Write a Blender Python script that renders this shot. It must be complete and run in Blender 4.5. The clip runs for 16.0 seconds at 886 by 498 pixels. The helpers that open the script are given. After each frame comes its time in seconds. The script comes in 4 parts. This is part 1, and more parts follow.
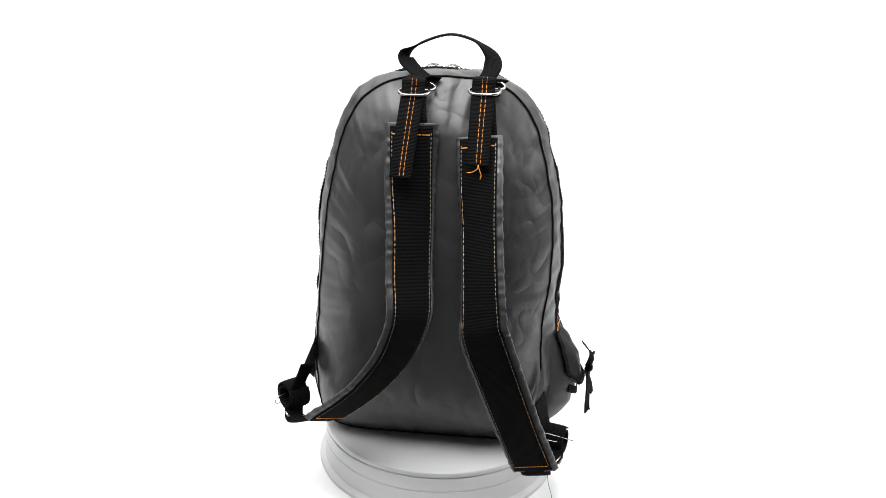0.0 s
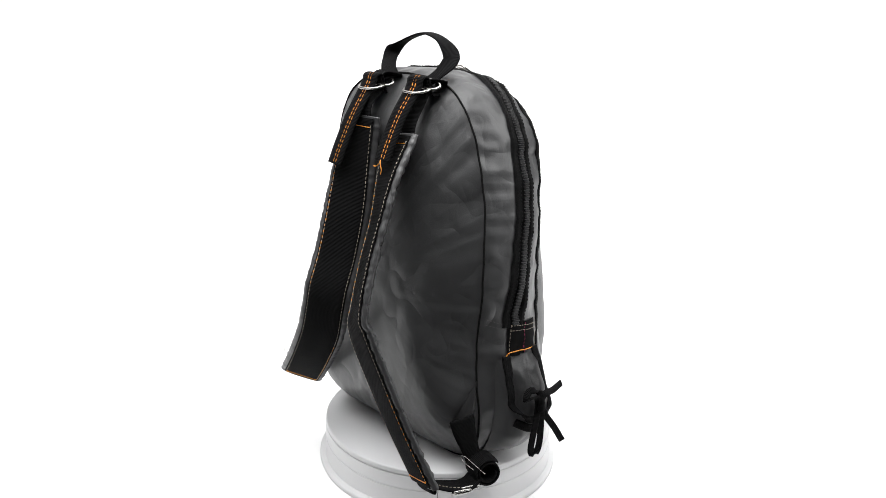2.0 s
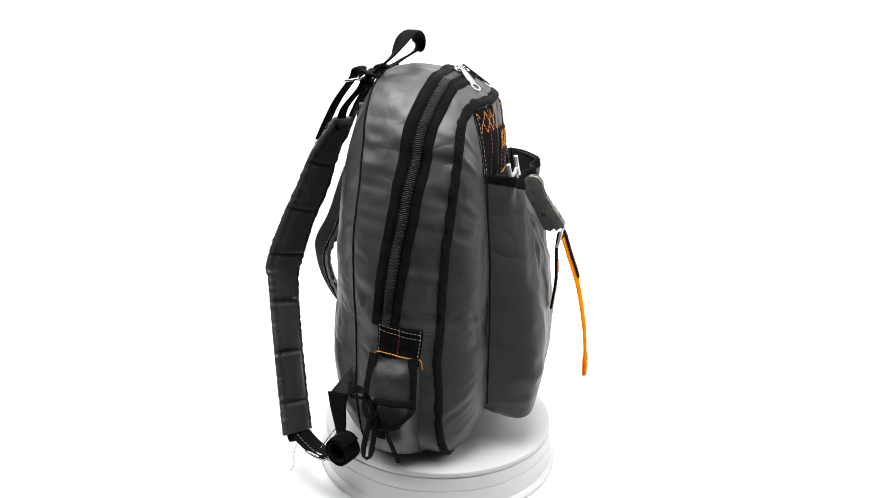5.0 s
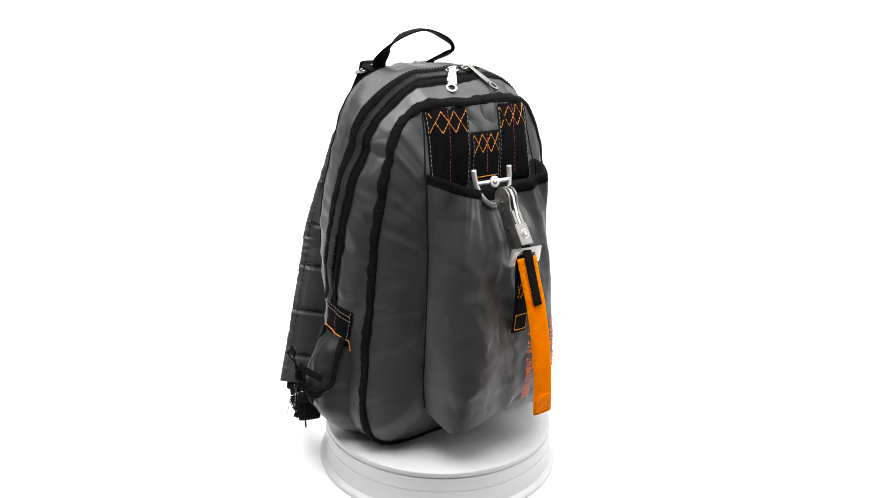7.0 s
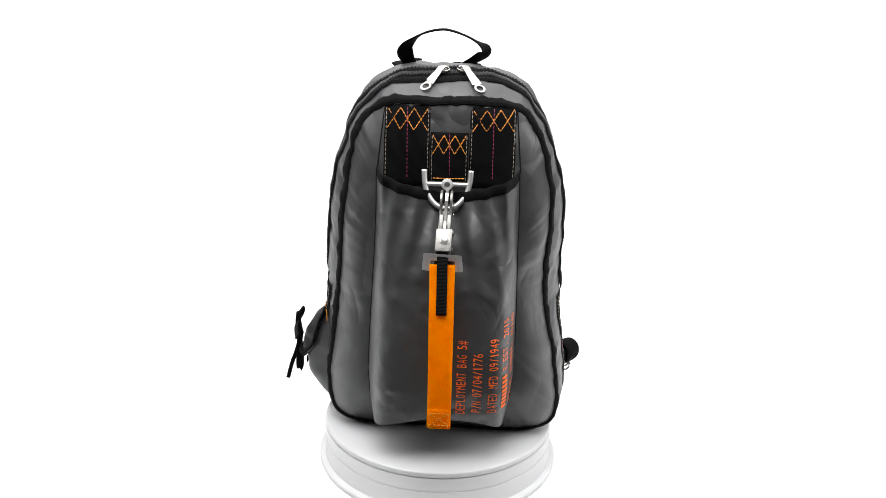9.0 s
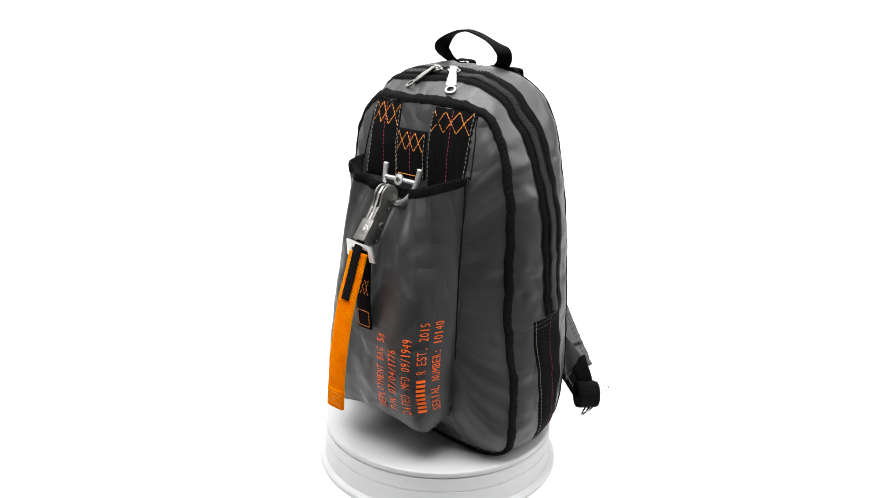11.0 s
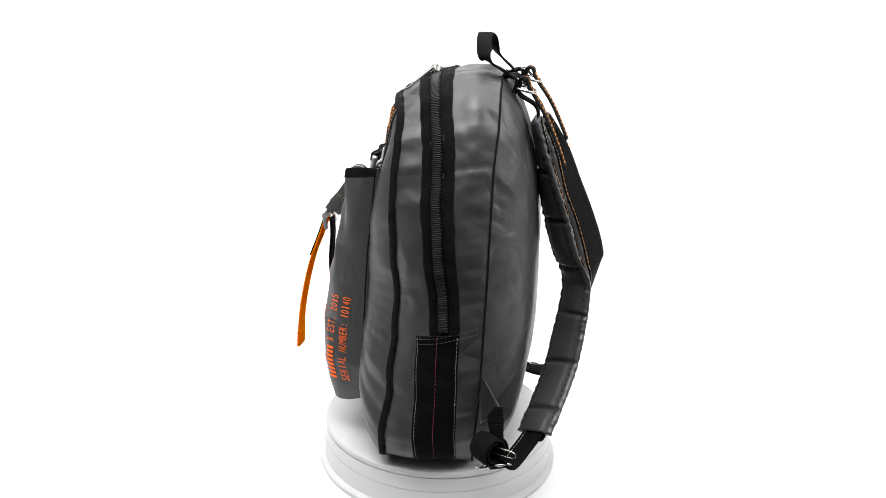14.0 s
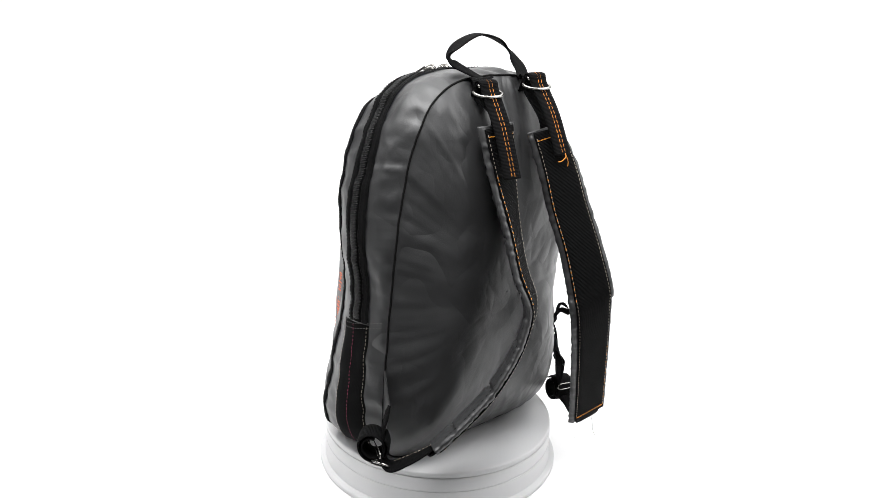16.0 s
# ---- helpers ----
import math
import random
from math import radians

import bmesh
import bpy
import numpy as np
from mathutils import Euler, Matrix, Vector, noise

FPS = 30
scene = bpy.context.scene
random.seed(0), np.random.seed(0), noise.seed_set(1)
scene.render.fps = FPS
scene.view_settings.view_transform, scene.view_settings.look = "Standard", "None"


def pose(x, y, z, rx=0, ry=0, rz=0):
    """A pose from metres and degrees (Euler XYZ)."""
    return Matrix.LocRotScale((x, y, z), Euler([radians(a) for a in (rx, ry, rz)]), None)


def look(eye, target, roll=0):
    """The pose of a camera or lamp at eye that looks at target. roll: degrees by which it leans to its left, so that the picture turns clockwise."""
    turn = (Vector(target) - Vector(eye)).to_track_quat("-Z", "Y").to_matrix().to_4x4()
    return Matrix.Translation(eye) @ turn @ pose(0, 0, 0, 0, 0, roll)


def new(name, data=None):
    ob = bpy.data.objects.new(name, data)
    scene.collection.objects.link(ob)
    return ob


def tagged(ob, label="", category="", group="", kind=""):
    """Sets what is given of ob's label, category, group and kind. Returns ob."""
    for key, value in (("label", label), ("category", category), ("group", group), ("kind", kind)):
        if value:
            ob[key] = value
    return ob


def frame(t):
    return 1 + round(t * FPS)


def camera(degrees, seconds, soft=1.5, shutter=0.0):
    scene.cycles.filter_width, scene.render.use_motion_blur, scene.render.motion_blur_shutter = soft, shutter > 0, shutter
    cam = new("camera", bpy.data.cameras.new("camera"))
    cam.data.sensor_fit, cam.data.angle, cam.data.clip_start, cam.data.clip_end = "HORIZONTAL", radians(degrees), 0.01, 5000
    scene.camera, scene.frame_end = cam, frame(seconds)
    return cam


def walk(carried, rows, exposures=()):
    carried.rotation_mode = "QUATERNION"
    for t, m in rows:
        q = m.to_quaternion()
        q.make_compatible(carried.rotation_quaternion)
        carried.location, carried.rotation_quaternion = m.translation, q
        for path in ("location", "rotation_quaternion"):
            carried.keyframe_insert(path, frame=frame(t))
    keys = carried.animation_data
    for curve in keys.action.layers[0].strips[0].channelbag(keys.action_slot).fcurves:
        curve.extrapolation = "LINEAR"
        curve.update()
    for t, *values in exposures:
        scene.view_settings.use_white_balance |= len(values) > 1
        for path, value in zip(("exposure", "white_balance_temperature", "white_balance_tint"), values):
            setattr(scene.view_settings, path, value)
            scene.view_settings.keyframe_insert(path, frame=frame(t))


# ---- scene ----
cam = camera(55.68, 16.0, soft=0.6)
EYE = look((0, -1.0064, 0.5575), (0, 0, 0.229), 1.667)
walk(cam, [(0.0, EYE), (16.0, EYE)])

# ---- light ----
world = bpy.data.worlds.new("studio")
scene.world = world
world.use_nodes = True
world.node_tree.nodes["Background"].inputs[0].default_value = (1.0, 1.0, 1.0, 1)
world.node_tree.nodes["Background"].inputs[1].default_value = 0.10


def softbox(name, eye, target, size, watts):
    lamp = bpy.data.lights.new(name, "AREA")
    lamp.shape, lamp.size, lamp.size_y, lamp.energy = "RECTANGLE", size[0], size[1], watts
    ob = new(name, lamp)
    ob.matrix_world = look(eye, target)
    return ob


softbox("softbox_overhead", (0.0, 0.6, 2.2), (0, 0.45, 0.0), (3.2, 2.6), 68)
softbox("softbox_top", (-0.1, -0.5, 1.5), (0, 0, 0.3), (0.8, 0.8), 25)
softbox("softbox_side", (-1.4, -0.3, 1.75), (0, 0, 0.2), (1.5, 1.4), 25)
# added unseen fill lamp that lifts the sweep's wall to white
softbox("added_backdrop_fill", (0.0, 1.3, 2.3), (0, 3.0, 0.9), (4.5, 0.8), 95)
softbox("softbox_far_side", (1.65, -0.1, 1.3), (0, 0, 0.2), (1.4, 1.4), 30)


# ---- materials ----
def material(name, colour, rough, metal=0.0, vary=0.12, scale=30.0, bump=0.0, bump_scale=400.0, sheen=0.0, spec=0.5):
    """Plain surface with mottled tone at two scales and fine relief."""
    m = bpy.data.materials.new(name)
    m.use_nodes = True
    n, k = m.node_tree.nodes, m.node_tree.links
    b = n["Principled BSDF"]
    b.inputs["Roughness"].default_value, b.inputs["Metallic"].default_value = rough, metal
    b.inputs["Sheen Weight"].default_value = sheen
    b.inputs["Specular IOR Level"].default_value = spec
    co = n.new("ShaderNodeTexCoord")
    big = n.new("ShaderNodeTexNoise")
    big.inputs["Scale"].default_value, big.inputs["Detail"].default_value = scale, 5
    k.new(co.outputs["Object"], big.inputs["Vector"])
    ramp = n.new("ShaderNodeMapRange")
    ramp.inputs["From Min"].default_value, ramp.inputs["From Max"].default_value = 0.3, 0.7
    ramp.inputs["To Min"].default_value, ramp.inputs["To Max"].default_value = 1 - vary, 1 + vary
    k.new(big.outputs["Fac"], ramp.inputs["Value"])
    mix = n.new("ShaderNodeVectorMath")
    mix.operation = "SCALE"
    mix.inputs[0].default_value = colour
    k.new(ramp.outputs["Result"], mix.inputs["Scale"])
    k.new(mix.outputs["Vector"], b.inputs["Base Color"])
    r2 = n.new("ShaderNodeMapRange")
    r2.inputs["To Min"].default_value, r2.inputs["To Max"].default_value = rough * 0.85, min(1, rough * 1.15)
    k.new(big.outputs["Fac"], r2.inputs["Value"])
    k.new(r2.outputs["Result"], b.inputs["Roughness"])
    if bump:
        fine = n.new("ShaderNodeTexNoise")
        fine.inputs["Scale"].default_value, fine.inputs["Detail"].default_value = bump_scale, 3
        k.new(co.outputs["Object"], fine.inputs["Vector"])
        bp = n.new("ShaderNodeBump")
        bp.inputs["Strength"].default_value, bp.inputs["Distance"].default_value = bump, 0.001
        k.new(fine.outputs["Fac"], bp.inputs["Height"])
        k.new(bp.outputs["Normal"], b.inputs["Normal"])
    return m


def woven(name, colour, rough, period, depth, across=0.0, vary=0.15, sheen=0.0, spec=0.06):
    """Webbing: ribs across the length of the band, from its UV in metres."""
    m = material(name, colour, rough, vary=vary, scale=60, sheen=sheen, spec=spec)
    n, k = m.node_tree.nodes, m.node_tree.links
    uv = n.new("ShaderNodeUVMap")
    sep = n.new("ShaderNodeSeparateXYZ")
    k.new(uv.outputs["UV"], sep.inputs[0])

    def wave(socket, p):
        a = n.new("ShaderNodeMath")
        a.operation = "MULTIPLY"
        a.inputs[1].default_value = 2 * math.pi / p
        k.new(socket, a.inputs[0])
        s = n.new("ShaderNodeMath")
        s.operation = "SINE"
        k.new(a.outputs[0], s.inputs[0])
        return s.outputs[0]

    height = wave(sep.outputs["X"], period)
    if across:
        mul = n.new("ShaderNodeMath")
        mul.operation = "MULTIPLY"
        k.new(height, mul.inputs[0])
        k.new(wave(sep.outputs["Y"], across), mul.inputs[1])
        height = mul.outputs[0]
    bp = n.new("ShaderNodeBump")
    bp.inputs["Strength"].default_value, bp.inputs["Distance"].default_value = 0.8, depth
    k.new(height, bp.inputs["Height"])
    k.new(bp.outputs["Normal"], n["Principled BSDF"].inputs["Normal"])
    return m


def nylon(name, colour):
    """Coated cloth: satin gloss, soft facets, thin sharp fold lines in patches, fine weave."""
    m = material(name, colour, 0.43, vary=0.07, scale=14, spec=0.58)
    n, k = m.node_tree.nodes, m.node_tree.links
    co = n.new("ShaderNodeTexCoord")

    def noise_at(scale, detail, distort=0.0, turn=(0, 0, 0), size=(1, 1, 1)):
        mp = n.new("ShaderNodeMapping")
        mp.inputs["Rotation"].default_value, mp.inputs["Scale"].default_value = turn, size
        k.new(co.outputs["Object"], mp.inputs["Vector"])
        q = n.new("ShaderNodeTexNoise")
        q.inputs["Scale"].default_value, q.inputs["Detail"].default_value, q.inputs["Distortion"].default_value = scale, detail, distort
        k.new(mp.outputs["Vector"], q.inputs["Vector"])
        return q.outputs["Fac"], mp.outputs["Vector"], q.outputs["Color"]

    def maths(op, a, b=None):
        q = n.new("ShaderNodeMath")
        q.operation = op
        for i, v in enumerate((a, b)):
            if v is None:
                continue
            if isinstance(v, (int, float)):
                q.inputs[i].default_value = v
            else:
                k.new(v, q.inputs[i])
        return q.outputs[0]

    def between(v, lo, hi, smooth=True):
        q = n.new("ShaderNodeMapRange")
        q.interpolation_type = "SMOOTHSTEP" if smooth else "LINEAR"
        q.inputs["From Min"].default_value, q.inputs["From Max"].default_value = lo, hi
        k.new(v, q.inputs["Value"])
        return q.outputs["Result"]

    def bump(height, strength, distance, under=None):
        q = n.new("ShaderNodeBump")
        q.inputs["Strength"].default_value, q.inputs["Distance"].default_value = strength, distance
        k.new(height, q.inputs["Height"])
        if under:
            k.new(under, q.inputs["Normal"])
        return q.outputs["Normal"]

    # broad soft facets with bent borders
    _, _, bend = noise_at(14, 2)
    _, fall, _ = noise_at(1, 0, turn=(0.5, 0.3, 0.4), size=(1.2, 1.2, 0.8))
    push = n.new("ShaderNodeVectorMath")
    push.operation = "MULTIPLY_ADD"
    push.inputs[1].default_value = (0.06, 0.06, 0.06)
    k.new(bend, push.inputs[0])
    k.new(fall, push.inputs[2])
    cell = n.new("ShaderNodeTexVoronoi")
    cell.inputs["Scale"].default_value = 15
    k.new(push.outputs["Vector"], cell.inputs["Vector"])
    patch, _, _ = noise_at(9, 1)
    normal = bump(maths("MULTIPLY", cell.outputs["Distance"], between(patch, 0.40, 0.62)), 0.5, 0.006)
    # sharp-edged facets where the noise passes its middle value, each family in its own patches
    for scale, depth, turn, size, seed in ((11, 0.013, (0.6, 0.7, 0.3), (1.0, 1.0, 1.0), 6.0), (22, 0.011, (-0.7, 0.5, 0.9), (1.3, 0.8, 1.0), 8.0), (46, 0.0024, (0.1, -0.9, 0.4), (1.3, 1.3, 0.8), 11.0)):
        f, _, _ = noise_at(scale, 0.6, 0.3, turn, size)
        where, _, _ = noise_at(seed, 1, 0, turn)
        normal = bump(maths("MULTIPLY", maths("ABSOLUTE", maths("SUBTRACT", f, 0.5)), between(where, 0.36, 0.66)), 0.7, depth, normal)
    grain, _, _ = noise_at(900, 2)
    normal = bump(grain, 0.25, 0.0005, normal)
    k.new(normal, n["Principled BSDF"].inputs["Normal"])
    return m


GREY = nylon("grey_nylon", (0.0300, 0.0302, 0.0311))
BLACK = woven("black_webbing", (0.0036, 0.0036, 0.0038), 0.8, 0.0015, 0.00022)
TAPE = woven("black_binding", (0.0045, 0.0045, 0.0047), 0.6, 0.0014, 0.0004, across=0.0018, spec=0.05)
FLAT = woven("black_twill", (0.0032, 0.0032, 0.0034), 0.85, 0.0011, 0.00008)
ORANGE = woven("orange_webbing", (1.0, 0.20, 0.0), 0.6, 0.0020, 0.0011, across=0.0028, vary=0.1, spec=0.0)
ORANGE.node_tree.nodes["Principled BSDF"].inputs["Subsurface Weight"].default_value = 0.7
ORANGE.node_tree.nodes["Principled BSDF"].inputs["Subsurface Radius"].default_value = (0.009, 0.004, 0.001)
ORANGE.node_tree.nodes["Principled BSDF"].inputs["Subsurface Scale"].default_value = 1.0
PRINT = material("orange_print", (1.0, 0.155, 0.018), 0.7, vary=0.1, scale=200, spec=0.2)
THREAD_O = material("orange_thread", (0.80, 0.29, 0.022), 0.6)
THREAD_W = material("pale_thread", (0.34, 0.295, 0.24), 0.6)
THREAD_P = material("plum_thread", (0.3, 0.03, 0.09), 0.6)
THREAD_G = material("grey_thread", (0.075, 0.073, 0.07), 0.7)
THREAD_B = material("black_thread", (0.006, 0.006, 0.006), 0.9, spec=0.08)
CHROME = material("polished_steel", (0.42, 0.41, 0.39), 0.26, metal=1.0, vary=0.06, scale=80)
SATIN = material("satin_steel", (0.40, 0.39, 0.37), 0.36, metal=1.0, vary=0.08, scale=120, bump=0.15)
ALLOY = material("satin_alloy", (0.62, 0.61, 0.60), 0.42, metal=0.85, vary=0.08, scale=120, bump=0.1)
GUNMETAL = material("grey_brushed_steel", (0.20, 0.195, 0.185), 0.42, metal=0.9, vary=0.14, scale=160, bump=0.2, bump_scale=1500)
DARKSTEEL = material("dark_steel", (0.075, 0.073, 0.07), 0.42, metal=0.7, vary=0.1, scale=120)
ZIP = material("black_zip_coil", (0.004, 0.004, 0.0042), 0.40, vary=0.1, spec=0.28)
PLASTIC = material("white_plastic", (0.50, 0.50, 0.505), 0.35, vary=0.015, scale=12, bump=0.05, bump_scale=900)
PAPER = material("white_sweep", (0.79, 0.79, 0.79), 0.75, vary=0.03, scale=9, bump=0.12, bump_scale=60)
# for the added unseen sheet; dark so that it bounces little light
BOUNCE_CUT = material("dark_bounce_cut", (0.06, 0.06, 0.062), 0.6, vary=0.2, scale=3, bump=0.2, bump_scale=80)
SPECK = material("grey_crumb", (0.3, 0.3, 0.29), 0.9)

# the pack's own frame lies a little off the turntable's axis
OFFSET = Vector((-0.006, -0.0006, 0.0))


# ---- mesh helpers ----
def part(name, bm, mat, parent, label="", sharp=40, shift=None):
    me = bpy.data.meshes.new(name)
    if shift is not None:
        bmesh.ops.translate(bm, verts=bm.verts, vec=shift)
    bm.normal_update()
    bm.to_mesh(me)
    bm.free()
    me.materials.append(mat)
    for p in me.polygons:
        p.use_smooth = True
    if sharp:
        me.set_sharp_from_angle(angle=radians(sharp))
    ob = new(name, me)
    ob.parent = parent
    if label:
        tagged(ob, label)
    if name.endswith("stitching"):
        tagged(ob, kind="stuff")
    return ob


def lerp(a, b, t):
    return a + (b - a) * t


def table(z, pairs):
    return float(np.interp(z, [p[0] for p in pairs], [p[1] for p in pairs]))


def curve(points, n):
    """Smooth line through points of any dimension, n + 1 samples evenly spaced along it."""
    P = np.array(points, float)
    if len(P) == 2:
        fine = np.linspace(P[0], P[1], 60)
    else:
        Q = np.vstack([2 * P[0] - P[1], P, 2 * P[-1] - P[-2]])
        fine = []
        for i in range(1, len(Q) - 2):
            a, b, c, d = Q[i - 1], Q[i], Q[i + 1], Q[i + 2]
            for t in np.linspace(0, 1, 24, endpoint=False):
                fine.append(0.5 * (2 * b + (c - a) * t + (2 * a - 5 * b + 4 * c - d) * t * t + (3 * b - a - 3 * c + d) * t ** 3))
        fine = np.array(fine + [P[-1]])
    step = np.linalg.norm(np.diff(fine[:, :3], axis=0), axis=1)
    s = np.concatenate([[0], np.cumsum(step)])
    at = np.linspace(0, s[-1], n + 1)
    return np.stack([np.interp(at, s, fine[:, j]) for j in range(P.shape[1])], 1)


def grid_mesh(rows, closed=False, uvs=None):
    """bmesh from rows of points."""
    bm = bmesh.new()
    V = [[bm.verts.new(p) for p in r] for r in rows]
    lay = bm.loops.layers.uv.new("UVMap")
    m = len(rows[0])
    for i in range(len(rows) - 1):
        for j in range(m if closed else m - 1):
            j2 = (j + 1) % m
            quad = (V[i][j], V[i][j2], V[i + 1][j2], V[i + 1][j])
            try:
                f = bm.faces.new(quad)
            except ValueError:
                continue
            if uvs:
                for loop, (a, b) in zip(f.loops, ((i, j), (i, j2), (i + 1, j2), (i + 1, j))):
                    loop[lay].uv = uvs[a][b]
    return bm


def band(points, thick, n=24, pad=0.0, seg=6, wavy=0.0, seed=0):
    """Band along rows (x, y, z, ax, ay, az, width): a is the direction across. pad rounds its outer face up like a cushion."""
    C = curve(points, n)
    rows, uvs, run = [], [], 0.0
    for i, c in enumerate(C):
        p = Vector(c[:3])
        t = Vector(C[min(i + 1, n)][:3]) - Vector(C[max(i - 1, 0)][:3])
        t.normalize()
        a = Vector(c[3:6])
        a = (a - t * a.dot(t)).normalized()
        nn = a.cross(t)
        if i:
            run += (p - Vector(C[i - 1][:3])).length
        w = c[6] / 2
        row, uv = [], []
        wob = wavy * noise.noise(Vector((run * 60, seed, 0))) if wavy else 0.0
        for side in (1, -1):
            for j in range(seg + 1):
                q = -1 + 2 * j / seg
                q *= side
                edge = 1 - abs(q) ** 6 * 0.55
                h = (thick / 2) * edge + pad * (1 - abs(q) ** 3)
                row.append(p + a * (w * q * (1 + wob)) + nn * (side * h))
                uv.append((run, q * w + 0.5))
        rows.append(row)
        uvs.append(uv)
    bm = grid_mesh(rows, True, uvs)
    bm.verts.ensure_lookup_table()
    k = len(rows[0])
    bm.faces.new(list(reversed(bm.verts[:k])))
    bm.faces.new(bm.verts[-k:])
    bmesh.ops.recalc_face_normals(bm, faces=bm.faces)
    return bm


def tube(points, r, n=32, sides=8, closed=False, smooth=True):
    C = curve(points, n) if smooth else np.array(points, float)
    if closed:
        C = C[:-1]
    m = len(C)
    rows = []
    up = Vector((0.13, 0.31, 0.94))
    for i in range(m):
        a, b = (C[(i - 1) % m], C[(i + 1) % m]) if closed else (C[max(i - 1, 0)], C[min(i + 1, m - 1)])
        t = (Vector(b[:3]) - Vector(a[:3])).normalized()
        u = (up - t * up.dot(t))
        if u.length < 1e-3:
            u = t.orthogonal()
        u.normalize()
        up = u
        v = t.cross(u)
        rr = C[i][3] if len(C[i]) > 3 else r
        rows.append([Vector(C[i][:3]) + (u * math.cos(q) + v * math.sin(q)) * rr for q in np.linspace(0, 2 * math.pi, sides, endpoint=False)])
    if closed:
        rows.append(rows[0])
    bm = grid_mesh(rows, True)
    if closed:
        bmesh.ops.remove_doubles(bm, verts=bm.verts, dist=1e-6)
    else:
        bm.verts.ensure_lookup_table()
        bm.faces.new(list(reversed(bm.verts[:sides])))
        bm.faces.new(bm.verts[-sides:])
    bmesh.ops.recalc_face_normals(bm, faces=bm.faces)
    return bm


def slab(outline, normal, thick, bevel=0.0005):
    """Flat plate from a closed outline of points, raised along normal."""
    bm = bmesh.new()
    face = bm.faces.new([bm.verts.new(p) for p in outline])
    ext = bmesh.ops.extrude_face_region(bm, geom=[face])
    bmesh.ops.translate(bm, verts=[v for v in ext["geom"] if isinstance(v, bmesh.types.BMVert)], vec=Vector(normal) * thick)
    bmesh.ops.recalc_face_normals(bm, faces=bm.faces)
    if bevel:
        bmesh.ops.bevel(bm, geom=bm.edges[:], offset=bevel, segments=2, affect="EDGES", profile=0.6)
    return bm


def dashes(bm, line, normals, length=0.0042, gap=0.0016, r=0.00045):
    """Sewn stitches along a sampled line, each a small raised bead."""
    L = np.array(line, float)
    s = np.concatenate([[0], np.cumsum(np.linalg.norm(np.diff(L, axis=0), axis=1))])
    N = np.array([list(q) for q in normals], float)
    x = 0.0
    while x + length * 0.6 < s[-1]:
        e = min(x + length, s[-1])
        p = [Vector([np.interp(q, s, L[:, j]) for j in range(3)]) for q in (x, e)]
        nn = Vector([np.interp((x + e) / 2, s, N[:, j]) for j in range(3)]).normalized()
        t = (p[1] - p[0])
        if t.length > 1e-6:
            side = nn.cross(t).normalized() * r
            ring = []
            for q, h in ((p[0], 0.0), (lerp(p[0], p[1], 0.3), 1.0), (lerp(p[0], p[1], 0.7), 1.0), (p[1], 0.0)):
                base = q - nn * r * 0.6
                ring.append([bm.verts.new(base + side), bm.verts.new(base + nn * r * (0.6 + 0.9 * h)), bm.verts.new(base - side)])
            for a, b in zip(ring, ring[1:]):
                bm.faces.new((a[0], b[0], b[1], a[1]))
                bm.faces.new((a[1], b[1], b[2], a[2]))
        x += length + gap
    return bm


# ---- the studio ----
def build_studio():
    rows = []
    # paper stops just before the turntable, out of view, to limit its bounce
    for y, z in [(-0.22, 0), (-0.1, 0), (0.0, 0), (1.4, 0), (2.0, 0.0), (2.4, 0.05), (2.7, 0.2), (2.9, 0.45), (3.0, 0.8), (3.0, 3.2)]:
        rows.append([(x, y, z + FLOOR_Z) for x in np.linspace(-2.8, 2.8, 11)])
    bm = grid_mesh(rows)
    bmesh.ops.recalc_face_normals(bm, faces=bm.faces)
    sweep = part("backdrop", bm, PAPER, None, sharp=0)
    tagged(sweep, "seamless white studio sweep, floor curving up into the wall", "backdrop", kind="structure")
    # unseen dark sheet under the paper, added to cut bounce onto the pack's front
    bm = grid_mesh([[(x, y, FLOOR_Z - 0.004) for x in np.linspace(-6, 6, 7)] for y in np.linspace(-6, 6, 7)])
    bmesh.ops.recalc_face_normals(bm, faces=bm.faces)
    dark_sheet = part("floor", bm, BOUNCE_CUT, None, sharp=0)
    tagged(dark_sheet, "unseen dark sheet under the white paper, added to cut bounced light", "floor", kind="structure")
    # crumbs and scuffs on the white floor
    bm = bmesh.new()
    rng = random.Random(4)
    for i in range(46):
        q = rng.choice([(-0.25, 0.05), (0.235, 0.06), (0.25, 0.04), (-0.2, -0.03), (0.22, -0.06)])
        x, y = q[0] + rng.gauss(0, 0.035), q[1] + rng.gauss(0, 0.05)
        if x * x + y * y < 0.17 ** 2:
            continue
        r = rng.uniform(0.0003, 0.0011)
        a = rng.uniform(0, 3.14)
        ring = [bm.verts.new((x + math.cos(a + k) * r * rng.uniform(0.5, 1.6), y + math.sin(a + k) * r * rng.uniform(0.5, 1.2), FLOOR_Z + 0.0002)) for k in (0, 1.3, 2.4, 3.7, 5.0)]
        top = bm.verts.new((x, y, FLOOR_Z + r * 0.5))
        for k in range(5):
            bm.faces.new((ring[k], ring[(k + 1) % 5], top))
    ob = part("crumbs", bm, SPECK, None, sharp=0)
    tagged(ob, "tiny grey crumbs scattered on the white floor", "crumbs", kind="stuff")


FLOOR_Z = -0.058


def lathe(profile, n=128):
    rows = []
    for r, z in profile:
        rows.append([(r * math.cos(q), r * math.sin(q), z) for q in np.linspace(0, 2 * math.pi, n, endpoint=False)])
    bm = grid_mesh(rows, True)
    bm.verts.ensure_lookup_table()
    bm.faces.new(bm.verts[:n])
